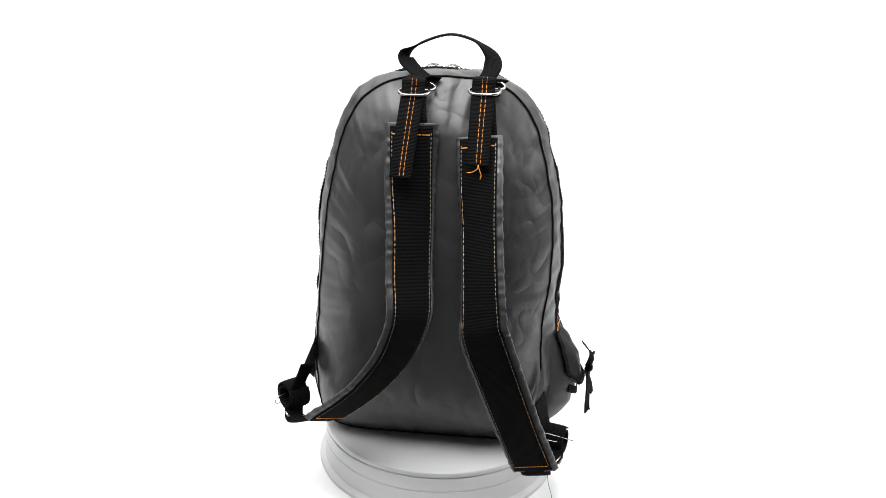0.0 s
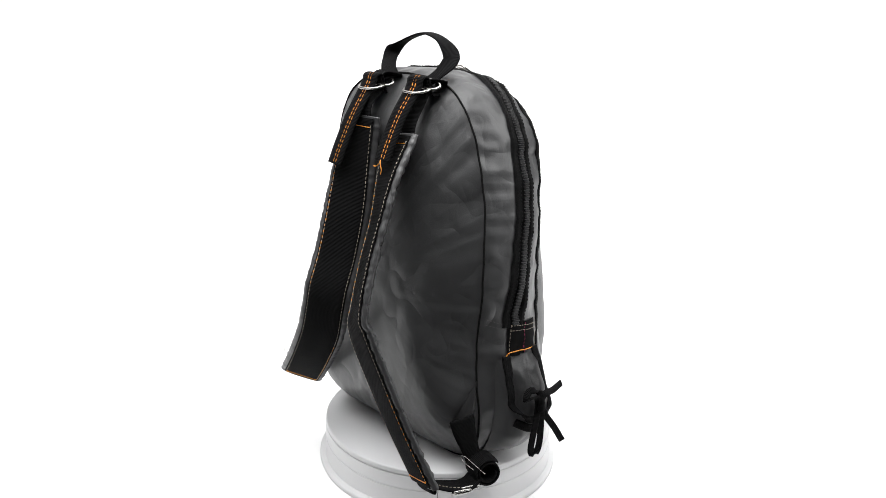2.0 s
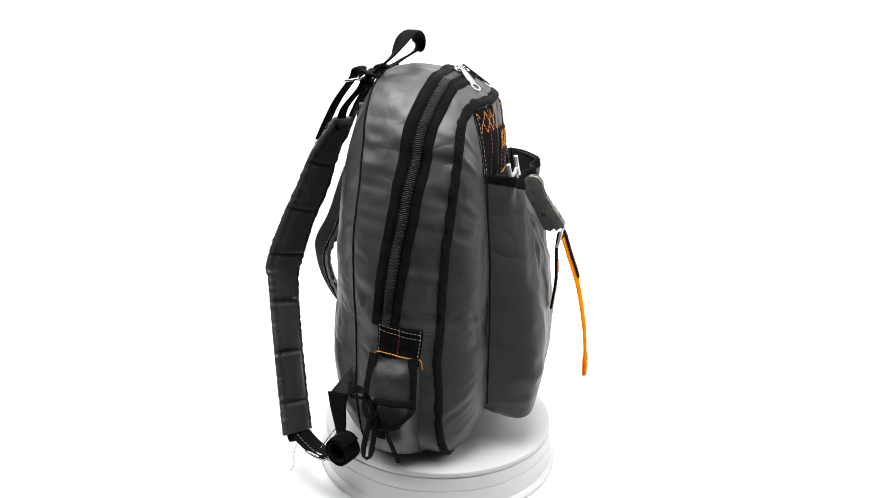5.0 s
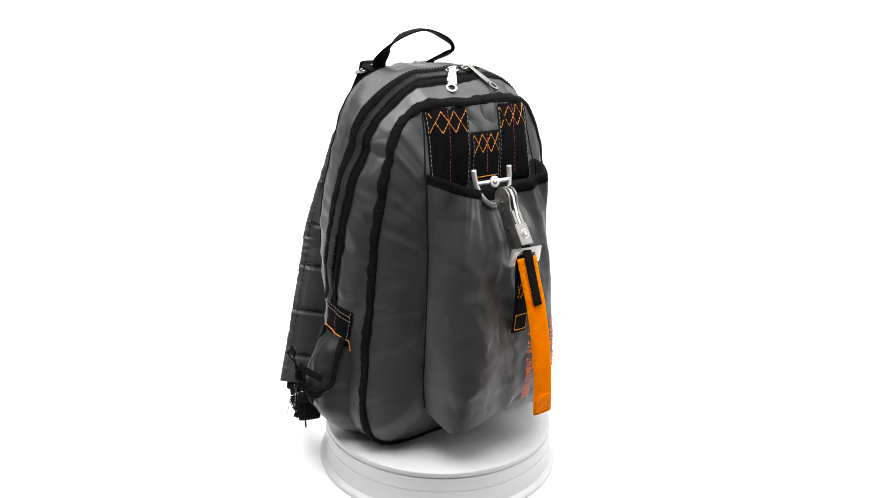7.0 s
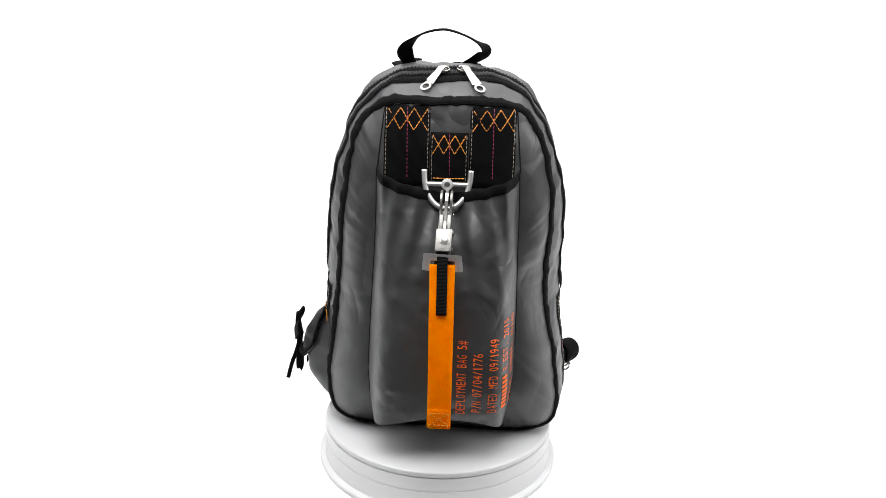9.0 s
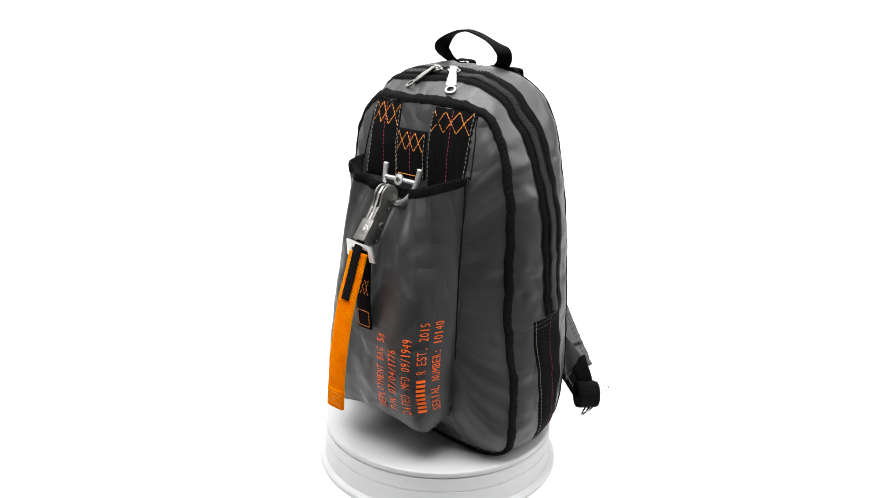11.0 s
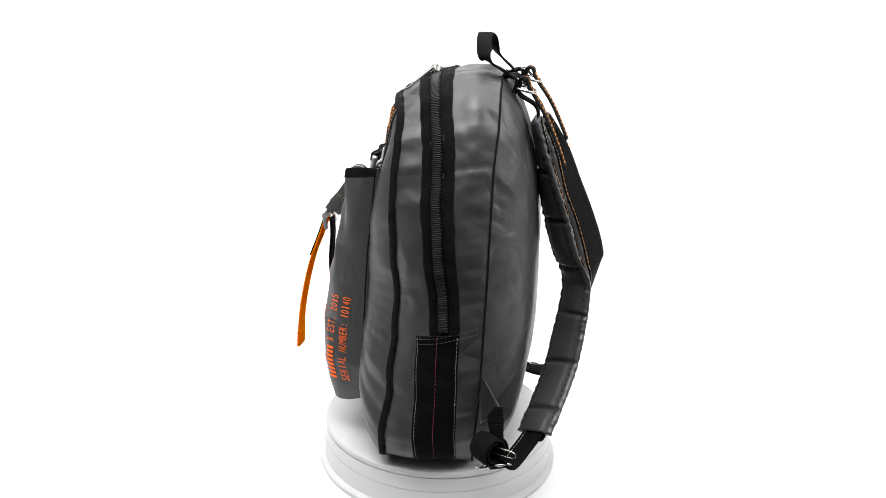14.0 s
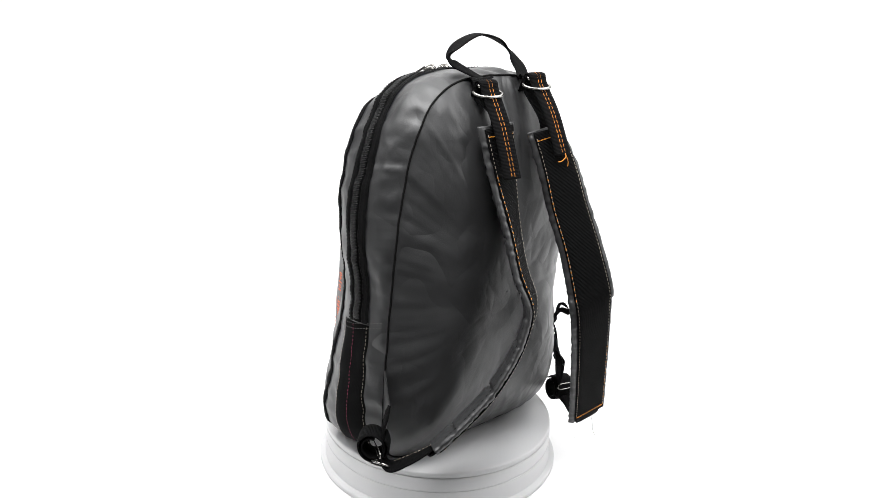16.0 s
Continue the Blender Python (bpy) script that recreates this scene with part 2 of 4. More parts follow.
    bm.faces.new(list(reversed(bm.verts[-n:])))
    bmesh.ops.recalc_face_normals(bm, faces=bm.faces)
    return bm


def build_turntable():
    stand = new("turntable")
    tagged(stand, "round white plastic motorised display turntable on the floor", "turntable")
    base = [(0.13, -0.0082), (0.1486, -0.0082), (0.1494, -0.0090), (0.1498, -0.0098), (0.1500, -0.0250), (0.1494, -0.0254), (0.1494, -0.0262), (0.1502, -0.0266),
            (0.1506, -0.0470), (0.1512, -0.0494), (0.1560, -0.0505), (0.1576, -0.0510), (0.1582, -0.0522), (0.1582, -0.0552), (0.1570, FLOOR_Z)]
    part("base", lathe(base), PLASTIC, stand, "white plastic drum with a fine seam and a foot flange", sharp=50)
    plate = part("platter", lathe([(0.10, 0.0), (0.1472, 0.0), (0.1486, -0.0003), (0.1493, -0.0011), (0.1496, -0.0020), (0.1498, -0.0062), (0.1494, -0.0070), (0.148, -0.0073), (0.12, -0.0073)]), PLASTIC, stand, "smooth white revolving plate", sharp=50)
    return stand, plate


build_studio()
turntable, platter = build_turntable()
pack = new("backpack")
tagged(pack, "grey nylon backpack with black webbing and orange stitching on a turntable", "backpack")


# ---- the pack's shape ----
HALF_BACK = [(0, .455), (.045, .452), (.075, .44), (.098, .415), (.113, .38), (.124, .335), (.132, .28), (.137, .22), (.140, .15), (.141, .08), (.1385, .042), (.130, .019), (.112, .006), (.08, .0015), (0, .001)]
HALF_FRONT = [(0, .422), (.05, .421), (.078, .415), (.094, .402), (.108, .37), (.122, .32), (.129, .27), (.132, .2), (.138, .14), (.143, .07), (.1415, .042), (.135, .021), (.117, .010), (.085, .005), (0, .006)]
NS = 360


def ring_of(half):
    right = [(x, 0, z) for x, z in half]
    left = [(-x, 0, z) for x, z in reversed(half[1:-1])]
    R = curve(right, NS // 2)
    Lf = R[1:-1][::-1] * [-1, 1, 1]
    return np.vstack([R, Lf])[:, [0, 2]]


RB, RF = ring_of(HALF_BACK), ring_of(HALF_FRONT)
# the filled pack leans a little to its right
RB[:, 0] += np.interp(RB[:, 1], [0, .1, .2, .45], [0, .004, .010, .010])
RB[:, 0] += np.where(RB[:, 0] > 0, np.interp(RB[:, 1], [.04, .08, .12, .16, .2, .24, .28, .32, .4, .45], [0, -.001, -.006, -.011, -.0135, -.0115, -.006, -.002, .001, 0]),
                     np.interp(RB[:, 1], [.04, .12, .16, .2, .24, .28, .32, .42, .45], [0, -.003, -.004, -.006, -.0055, -.0035, -.0015, -.002, 0]))
RF[:, 0] += np.interp(RF[:, 1], [0, .07, .2, .45], [-.006, .002, .006, .004])
RB[:, 0] += np.where(RB[:, 0] > 0, np.interp(RB[:, 1], [0, .087, .131, .174, .218, .262, .305, .35, .39, .43, .455], [-.0028, -.0034, -.0042, 0, .006, .0057, .0014, -.0015, -.002, -.0007, 0]),
                     np.interp(RB[:, 1], [0, .13, .17, .22, .26, .3, .35, .39, .43, .455], [-.001, -.0015, -.001, .0007, .0004, -.0022, -.0016, -.0013, -.0025, 0]))
RB[:, 1] += np.interp(RB[:, 1], [.3, .36, .42, .46], [0, -.002, -.003, -.003])
RF[:, 0] += np.where(RF[:, 0] > 0, np.interp(RF[:, 1], [0, .035, .077, .119, .162, .246, .288, .33, .371, .42], [.0039, .0035, .0004, -.0046, -.0065, -.0064, -.0068, -.0039, -.001, 0]),
                     np.interp(RF[:, 1], [0, .077, .119, .161, .204, .247, .289, .33, .37, .409, .422], [-.0015, -.002, .002, .005, .0061, .0027, 0, -.0038, -.0051, -.0024, 0]))
for ring, amp, seed in ((RB, 0.0016, 1.0), (RF, 0.0026, 5.0)):
    for k in range(NS):
        x, z = ring[k]
        g = min(1.0, max(0.0, (z - 0.02) / 0.05))
        ring[k][0] += amp * g * (noise.noise(Vector((x * 6, z * 22, seed))) + 0.6 * noise.noise(Vector((x * 20, z * 60, seed + 3))))
        ring[k][1] += amp * g * 0.6 * noise.noise(Vector((x * 24, z * 6, seed + 9)))
Y_BACK = [(0, -.060), (.1, -.068), (.25, -.070), (.40, -.069), (.455, -.064)]
Y_FRONT = [(0, .047), (.05, .043), (.1, .035), (.16, .029), (.22, .026), (.28, .028), (.34, .032), (.40, .034), (.43, .029)]
Y_SIDE_R = [(0, -.0037), (.035, -.005), (.077, -.0033), (.119, .0003), (.162, .002), (.204, .0059), (.246, .0075), (.288, .007), (.33, .0092), (.371, .0083), (.408, .0067), (.421, .0055)]
Y_SIDE_L = [(0, -.0004), (.077, .0005), (.119, .0035), (.161, .0047), (.204, .0066), (.247, .0083), (.289, .0105), (.33, .0081), (.37, .0042), (.42, .0033)]


def seam_y(x, z):
    """Depth of the back seam on the two sides."""
    w = 0.5 + 0.5 * max(-1.0, min(1.0, x / 0.05))
    return table(z, Y_BACK) + lerp(table(z, [(.30, -.001), (.36, -.001), (.42, -.0045), (.455, -.0035)]), table(z, [(.28, 0), (.33, .004), (.385, .0045), (.43, .0005), (.455, 0)]), w)


def rim_y(x, z):
    """Depth of the front piping, which sits differently on the two sides."""
    w = 0.5 + 0.5 * max(-1.0, min(1.0, x / 0.05))
    return table(z, Y_FRONT) + lerp(table(z, Y_SIDE_L), table(z, Y_SIDE_R), w)


def bow(x, z, depth, half):
    return depth * max(0.0, 1 - (x / half) ** 2) * min(1.0, max(0.0, (z - 0.36) / 0.04))


Y_ZIP_R = [(.10, -.028), (.18, -.0287), (.23, -.0228), (.28, -.0162), (.33, -.0085), (.37, -.003), (.40, -.003), (.43, -.0036), (.47, -.004)]
Y_ZIP_L = [(.10, -.028), (.18, -.0280), (.23, -.0238), (.28, -.0180), (.33, -.0127), (.39, -.0110), (.43, -.0110), (.47, -.0085)]


CROWN = [(0, 0), (.12, .006), (.25, .0105), (.4, .0140), (.55, .0150), (.65, .0150), (.72, .0145), (.78, .0130), (.84, .0105), (.92, .0055), (1, 0)]
FLANK_R = [(.04, .0125), (.127, .0172), (.169, .0185), (.211, .016), (.25, .0175), (.3, .017), (.34, .0155), (.38, .0125), (.42, .011)]
FLANK_L = [(.12, .0125), (.169, .0135), (.211, .017), (.25, .0202), (.3, .0195), (.34, .017), (.38, .0115), (.42, .0105)]


def crumple(p, amount, size=26.0):
    q = Vector(p) * size
    a = noise.noise(Vector((q.x, q.y, q.z * 0.6)))
    b = noise.noise(q * 2.3 + Vector((7, 3, 1)))
    ridge = 1 - abs(noise.noise(q * 0.9 + Vector((2, 9, 4)))) * 2
    w = q + Vector((a, b, a)) * 0.35
    fold = 0.22 - abs(noise.noise(w * 0.8 + Vector((5, 1, 8)))) + 0.5 * (0.22 - abs(noise.noise(w * 1.7 + Vector((1, 6, 2)))))
    return amount * (0.45 * a + 0.25 * b + 0.4 * max(0.0, ridge - 0.6) + 1.25 * fold)


def pucker(s, depth, seed):
    """Small gathers that the seam draws into the cloth, dying out away from it."""
    q = s * 1.3
    a = noise.noise(Vector((q * 62, seed, 0.5))) + 0.6 * noise.noise(Vector((q * 130, seed, 3.5)))
    return 0.0032 * a * math.exp(-depth / (0.014 + 0.012 * (1 + noise.noise(Vector((q * 40, seed, 9.0))))))


def ring_at(R, s):
    i = (s % 1.0) * NS
    k = int(i) % NS
    return R[k] + (R[(k + 1) % NS] - R[k]) * (i - int(i))


def side_point(s, v, lift=0.0, raw=False):
    """A point of the pack's side: s runs round from the top (right side first), v from the back seam (0) to the front piping (1)."""
    b, f = ring_at(RB, s), ring_at(RF, s)
    e = 0.004
    tang = ring_at(RB, s + e) - ring_at(RB, s - e) + ring_at(RF, s + e) - ring_at(RF, s - e)
    nx, nz = -tang[1], tang[0]
    ln = math.hypot(nx, nz)
    nx, nz = -nx / ln, -nz / ln
    if nx * b[0] + nz * (b[1] - 0.2) < 0:
        nx, nz = -nx, -nz
    c = b + (f - b) * v
    z0 = c[1]
    flank = table(b[1], FLANK_L if b[0] < 0 else FLANK_R) * math.sin(math.pi * v) ** 0.8
    crown = table(v, CROWN)
    up = max(0.0, nz) ** 2
    bulge = lerp(flank, crown, up) * (1 if nz >= 0 else max(0.0, 1 + nz))
    bulge += 4 * up * (1 - up) * ((0.006 if b[0] < 0 else 0.003) * math.exp(-((v - 0.22) / 0.14) ** 2) - 0.007 * math.exp(-((v - 0.65) / 0.24) ** 2))
    y = lerp(seam_y(b[0], b[1]), rim_y(f[0], f[1]) + bow(f[0], f[1], 0.022, 0.095) + 0.003 * noise.noise(Vector((f[0] * 8, f[1] * 26, 2))), v)
    p = Vector((c[0] + nx * bulge, y, c[1] + nz * bulge))
    if not raw:
        fade = min(1.0, 6 * v, 6 * (1 - v)) * (1 if nz > -0.5 else 0.2)
        p += Vector((nx, 0, nz)) * ((crumple(p, 0.0024) + crumple(p, 0.0034, 10)) * fade + lift + (pucker(s, v * 0.12, 1.0) * min(1, v * 16) + pucker(s, (1 - v) * 0.12, 2.0) * min(1, (1 - v) * 16)) * (1 if nz > -0.5 else 0.2))
    p.z = max(p.z, 0.0008)
    return p


def side_normal(s, v):
    a = side_point(s + 0.003, v, raw=True) - side_point(s - 0.003, v, raw=True)
    b = side_point(s, min(1, v + 0.04), raw=True) - side_point(s, max(0, v - 0.04), raw=True)
    n = a.cross(b).normalized()
    p = side_point(s, v, raw=True)
    return n if n.dot(Vector((p.x, 0, p.z - 0.2))) > 0 else -n


def s_at(side, z, v):
    """s on the right (1) or left (-1) side at height z."""
    lo, hi = 0.02, 0.40
    for _ in range(28):
        m = (lo + hi) / 2
        if side_point(m if side > 0 else 1 - m, v, raw=True).z > z:
            lo = m
        else:
            hi = m
    return lo if side > 0 else 1 - lo


def v_at(s, y):
    b, f = ring_at(RB, s), ring_at(RF, s)
    y0, y1 = seam_y(b[0], b[1]), rim_y(f[0], f[1]) + bow(f[0], f[1], 0.022, 0.095)
    return (y - y0) / (y1 - y0)


def zip_y(x, z):
    w = 0.5 + 0.5 * max(-1.0, min(1.0, x / 0.03))
    return lerp(table(z, Y_ZIP_L), table(z, Y_ZIP_R), w)


def zip_v(s):
    b, f = ring_at(RB, s), ring_at(RF, s)
    return v_at(s, zip_y(f[0], 0.4 * b[1] + 0.6 * f[1] + 0.01) + bow(f[0], f[1], 0.020, 0.120))


def panel_point(R, ys, s, r, front, lift=0.0):
    c = np.array([0.0, 0.21])
    q = c + (ring_at(R, s) - c) * r
    rim = ring_at(R, s)
    edge = lerp(table(0.21, ys) + (0.006 if front else 0.0), (rim_y if front else seam_y)(rim[0], rim[1]) + (bow(rim[0], rim[1], 0.022, 0.095) + 0.003 * noise.noise(Vector((rim[0] * 8, rim[1] * 26, 2))) if front else 0.0), r * r)
    up = (ring_at(R, s)[1] - c[1]) / 0.24
    if front:
        y = edge + (0.048 - 0.022 * max(0, up) ** 1.5) * (1 - r ** 5.5)
    else:
        power = 3.5 if up > 0 else lerp(3.5, 6.5, -up)
        y = edge - 0.050 * (1 - r ** power)
    p = Vector((q[0], y, q[1]))
    p.y += (crumple(p, 0.0014, 13) + crumple(p, 0.0030, 6)) * min(1, 8 * (1 - r)) + pucker(s, (1 - r) * 0.17, 4.0 if front else 6.0) * min(1, (1 - r) * 22) + (lift if front else -lift)
    return p


def front_y(x, z):
    """Depth of the front panel at x, z."""
    d = np.array([x, z - 0.21])
    ang = math.atan2(d[0], d[1])
    P = RF - [0, 0.21]
    a = np.arctan2(P[:, 0], P[:, 1])
    k = int(np.argmin(np.abs(np.angle(np.exp(1j * (a - ang))))))
    r = min(1.0, np.linalg.norm(d) / np.linalg.norm(P[k]))
    return panel_point(RF, Y_FRONT, k / NS, r, True).y


def build_body():
    rows = [[panel_point(RB, Y_BACK, j / NS, r, False) for j in range(NS)] for r in 1 - 0.996 * np.linspace(0, 1, 60) ** 1.35]
    part("back_panel", grid_mesh(rows, True), GREY, pack, "grey nylon back panel, softly bulging", 0, OFFSET)
    rows = [[panel_point(RF, Y_FRONT, j / NS, r, True) for j in range(NS)] for r in 1 - 0.996 * np.linspace(0, 1, 52) ** 1.35]
    part("front_panel", grid_mesh(rows, True), GREY, pack, "grey nylon front panel", 0, OFFSET)
    rows = [[side_point(j / NS, v) for j in range(NS)] for v in np.linspace(0, 1, 34)]
    part("side_panel", grid_mesh(rows, True), GREY, pack, "creased grey nylon side and bottom gusset", 0, OFFSET)
    # sewn seam at the back, piping at the front
    seam = [side_point(j / NS, 0.0) + Vector((0, -0.0006, 0)) for j in range(NS)]
    part("back_seam", tube(seam + [seam[0]], 0.0012, NS, 6, True, smooth=False), THREAD_B, pack, "", 0, OFFSET)
    rows, uvs = [], []
    for i, (a, lift) in enumerate([(-1.05, 0.0002), (-0.95, 0.0018), (-0.6, 0.0026), (-0.1, 0.0032), (0.5, 0.0019), (0.68, 0.0002)]):
        row, uv = [], []
        for j in range(NS):
            s = j / NS
            n = side_normal(s, 0.97)
            n = (n + Vector((0, 0.75, 0))).normalized()
            t = (side_point(s + .003, 1) - side_point(s - .003, 1)).normalized()
            acr = t.cross(n)
            if acr.y < 0:
                acr = -acr
            wob = 0.0011 * noise.noise(Vector((s * 90, 3 + a, 1))) + 0.0011 * noise.noise(Vector((s * 240, 7 + a, 1)))
            if a < -0.5:
                v = 1 + (a * 0.0056 + wob) / 0.105
                row.append(side_point(s, v) + side_normal(s, v) * lift)
            else:
                row.append(side_point(s, 1.0) + acr * (a * 0.0056 + wob) + n * lift)
            uv.append((s * 1.3, a * 0.006))
        rows.append(row)
        uvs.append(uv)
    piping = part("front_piping", grid_mesh(rows, True, uvs), TAPE, pack, "black bound edge round the front panel", 0, OFFSET)
    st = bmesh.new()
    for k in (2, 4):
        line = [rows[k][j] for j in range(NS)]
        out = [(line[j] - Vector((0, 0.02, 0.21))).normalized() + Vector((0, 0.4, 0)) for j in range(NS)]
        dashes(st, line, out, length=0.0028, gap=0.0016, r=0.00035)
    part("piping_stitching", st, THREAD_B, piping, "", 0, OFFSET)


def zip_rows(v0, v1, lift, n=200, m=3):
    s0, s1 = s_at(1, 0.178, 0.5), s_at(-1, 0.178, 0.5) - 1
    rows, uvs = [], []
    for i in range(n + 1):
        s = lerp(s0, s1, i / n)
        vc = zip_v(s)
        row, uv = [], []
        for j in range(m + 1):
            v = vc + lerp(v0, v1, j / m)
            low = 0.0 if 0 < j < m else -0.0012
            wob = 0.0009 * noise.noise(Vector((s * 110, v * 5, 2))) if j in (0, m) else 0
            p = side_point(s, v)
            row.append(p + side_normal(s, v) * (lift + low) + Vector((0, wob, 0)))
            uv.append((i * 0.0045, j * 0.004))
        rows.append(row)
        uvs.append(uv)
    return rows, uvs


def build_zip():
    for a, b in ((-0.175, -0.07), (0.066, 0.15)):
        rows, uvs = zip_rows(a, b, 0.0022, m=4)
        bm = grid_mesh(rows, False, uvs)
        bmesh.ops.recalc_face_normals(bm, faces=bm.faces)
        tape = part("zip_binding", bm, TAPE, pack, "black woven binding along the zip", 0, OFFSET)
        st = bmesh.new()
        for f in (0.22, 0.76):
            line, up = [], []
            for s in np.linspace(s_at(1, 0.18, 0.5), s_at(-1, 0.18, 0.5) - 1, 160):
                v = zip_v(s) + lerp(a, b, f)
                nn = side_normal(s, v)
                line.append(side_point(s, v) + nn * 0.0026)
                up.append(nn)
            dashes(st, line, up, length=0.0030, gap=0.0016, r=0.0004)
        part("binding_stitching", st, THREAD_B, tape, "", 0, OFFSET)
    rows, uvs = zip_rows(-0.08, 0.08, 0.0013, m=4)
    part("zip_tape", grid_mesh(rows, False, uvs), FLAT, pack, "flat black zip tape", 0, OFFSET)
    # coil: two rows of interlocking rounded teeth
    bm = bmesh.new()
    s0, s1 = s_at(1, 0.181, 0.5), s_at(-1, 0.181, 0.5) - 1
    line = []
    for i in range(601):
        s = lerp(s0, s1, i / 600)
        v = zip_v(s)
        line.append((side_point(s, v), side_normal(s, v)))
    d = np.concatenate([[0], np.cumsum([(line[i + 1][0] - line[i][0]).length for i in range(600)])])
    x, k = 0.0, 0
    while x < d[-1]:
        i = min(599, max(1, int(np.searchsorted(d, x))))
        f = (x - d[i - 1]) / (d[i] - d[i - 1])
        p, n = line[i - 1][0].lerp(line[i][0], f), line[i - 1][1].lerp(line[i][1], f).normalized()
        t = (line[min(600, i + 3)][0] - line[max(0, i - 4)][0]).normalized()
        a = n.cross(t).normalized()
        sgn = 1 if k % 2 else -1
        c0, c1 = p + a * (sgn * 0.0058) + n * 0.0014, p - a * (sgn * 0.0046) + n * 0.0014
        hw, hh = t * 0.00080, n * 0.0016
        rings = []
        for q, g in ((c0, 0.55), (lerp(c0, c1, 0.2), 1.0), (lerp(c0, c1, 0.8), 1.0), (c1, 0.6)):
            rings.append([bm.verts.new(q + hw), bm.verts.new(q + hw * 0.6 + hh * g), bm.verts.new(q - hw * 0.6 + hh * g), bm.verts.new(q - hw)])
        for r0, r1 in zip(rings, rings[1:]):
            for j in range(3):
                bm.faces.new((r0[j], r1[j], r1[j + 1], r0[j + 1]))
        bm.faces.new(rings[0])
        bm.faces.new(list(reversed(rings[-1])))
        x += 0.0020
        k += 1
    bmesh.ops.recalc_face_normals(bm, faces=bm.faces)
    ob = part("zip_teeth", bm, ZIP, pack, "chunky black coil teeth", 0, OFFSET)
    tagged(ob, kind="stuff")


build_body()
build_zip()

# ---- bands with stitching ----
def frames_of(points, n):
    C = curve(points, n)
    out = []
    for i, c in enumerate(C):
        t = (Vector(C[min(i + 1, n)][:3]) - Vector(C[max(i - 1, 0)][:3])).normalized()
        a = Vector(c[3:6])
        a = (a - t * a.dot(t)).normalized()
        out.append((Vector(c[:3]), t, a, a.cross(t), c[6]))
    return out


def shifted(points, n, h, width=None, f0=0.0, f1=1.0):
    """The same band moved along its normal by h."""
    F = frames_of(points, n)
    F = F[int(f0 * n):int(f1 * n) + 1]
    return [(*(p + nn * h), *a, width or w) for p, t, a, nn, w in F]


def seam_line(bm, points, n, q, h, f0=0.0, f1=1.0, **kw):
    F = frames_of(points, n)[int(f0 * n):int(f1 * n) + 1]
    sg = 1 if h > 0 else -1
    dashes(bm, [p + a * (w / 2 * q) + nn * h for p, t, a, nn, w in F], [nn * sg for p, t, a, nn, w in F], **kw)


def cross_line(bm, points, n, at, q0, q1, h, **kw):
    p, t, a, nn, w = frames_of(points, n)[int(at * n)]
    sg = 1 if h > 0 else -1
    L = [p + a * (w / 2 * lerp(q0, q1, k / 6)) + nn * h for k in range(7)]
    dashes(bm, L, [nn * sg] * 7, **kw)


def on_front(x, z, lift=0.0):
    return Vector((x, front_y(x, z) + lift, z))


def bar(bm, p, q, r):
    """Straight square rod added to bm."""
    t = (q - p).normalized()
    u = t.orthogonal().normalized()
    v = t.cross(u)
    A = [bm.verts.new(p + (u * i + v * j) * r) for i, j in ((-1, -1), (1, -1), (1, 1), (-1, 1))]
    B = [bm.verts.new(q + (u * i + v * j) * r) for i, j in ((-1, -1), (1, -1), (1, 1), (-1, 1))]
    bm.faces.new(A[::-1])
    bm.faces.new(B)
    for k in range(4):
        bm.faces.new((A[k], A[(k + 1) % 4], B[(k + 1) % 4], B[k]))


# ---- front: webbing panels with zigzag stitching ----
def front_web(x0, x1, z1, z0, lift, name, label):
    rows, uvs = [], []
    nx, nz = 8, 22
    for i in range(nz + 1):
        z = lerp(z1, z0, i / nz)
        row, uv = [], []
        for j in range(nx + 1):
            x = lerp(x0, x1, j / nx)
            e = 0.0 if 0 < j < nx and 0 < i < nz else -0.0016
            row.append(on_front(x, z, lift + e))
            uv.append((z, x))
        rows.append(row)
        uvs.append(uv)
    bm = grid_mesh(rows, False, uvs)
    bmesh.ops.recalc_face_normals(bm, faces=bm.faces)
    ob = part(name, bm, FLAT, pack, label, 0, OFFSET)
    up = Vector((0, 1, 0))

    def line(pts, b, **kw):
        fine = curve([(*q, 0) for q in pts], 3)[:, :2] if len(pts) == 2 else np.array(pts)
        out = []
        for p, q in zip(fine, fine[1:]):
            for k in range(6):
                c = p + (q - p) * k / 6
                out.append(on_front(c[0], c[1], lift + 0.0003))
        out.append(on_front(fine[-1][0], fine[-1][1], lift + 0.0003))
        dashes(b, out, [up] * len(out), **kw)

    w = x1 - x0
    pale, plum, orange = bmesh.new(), bmesh.new(), bmesh.new()
    ztop, zz = z1 - 0.003, (0.024 if w > 0.045 else 0.021)
    for x in (x0 + 0.0022, x1 - 0.0022):
        line([(x, z1 - 0.004), (x, z0)], pale, length=0.0034, gap=0.0018, r=0.00027)
    line([((x0 + x1) / 2, z1 - 0.002), ((x0 + x1) / 2 - 0.001, z0 + 0.008)], plum, length=0.0032, gap=0.0016, r=0.00036)
    steps = 3
    for ph in (0, 1):
        pts = [(lerp(x0 + 0.003, x1 - 0.003, k / steps), ztop if (k + ph) % 2 else ztop - zz) for k in range(steps + 1)]
        line(pts, orange, length=0.0032, gap=0.0010, r=0.0004)
    if w < 0.045:
        line([(x0 + 0.004, z0 + 0.003), (x1 - 0.004, z0 + 0.003)], orange, length=0.003, gap=0.0006, r=0.0006)
    part("pale_stitching", pale, THREAD_W, ob, "", 0, OFFSET)
    part("plum_stitching", plum, THREAD_P, ob, "dashed plum centre seam", 0, OFFSET)
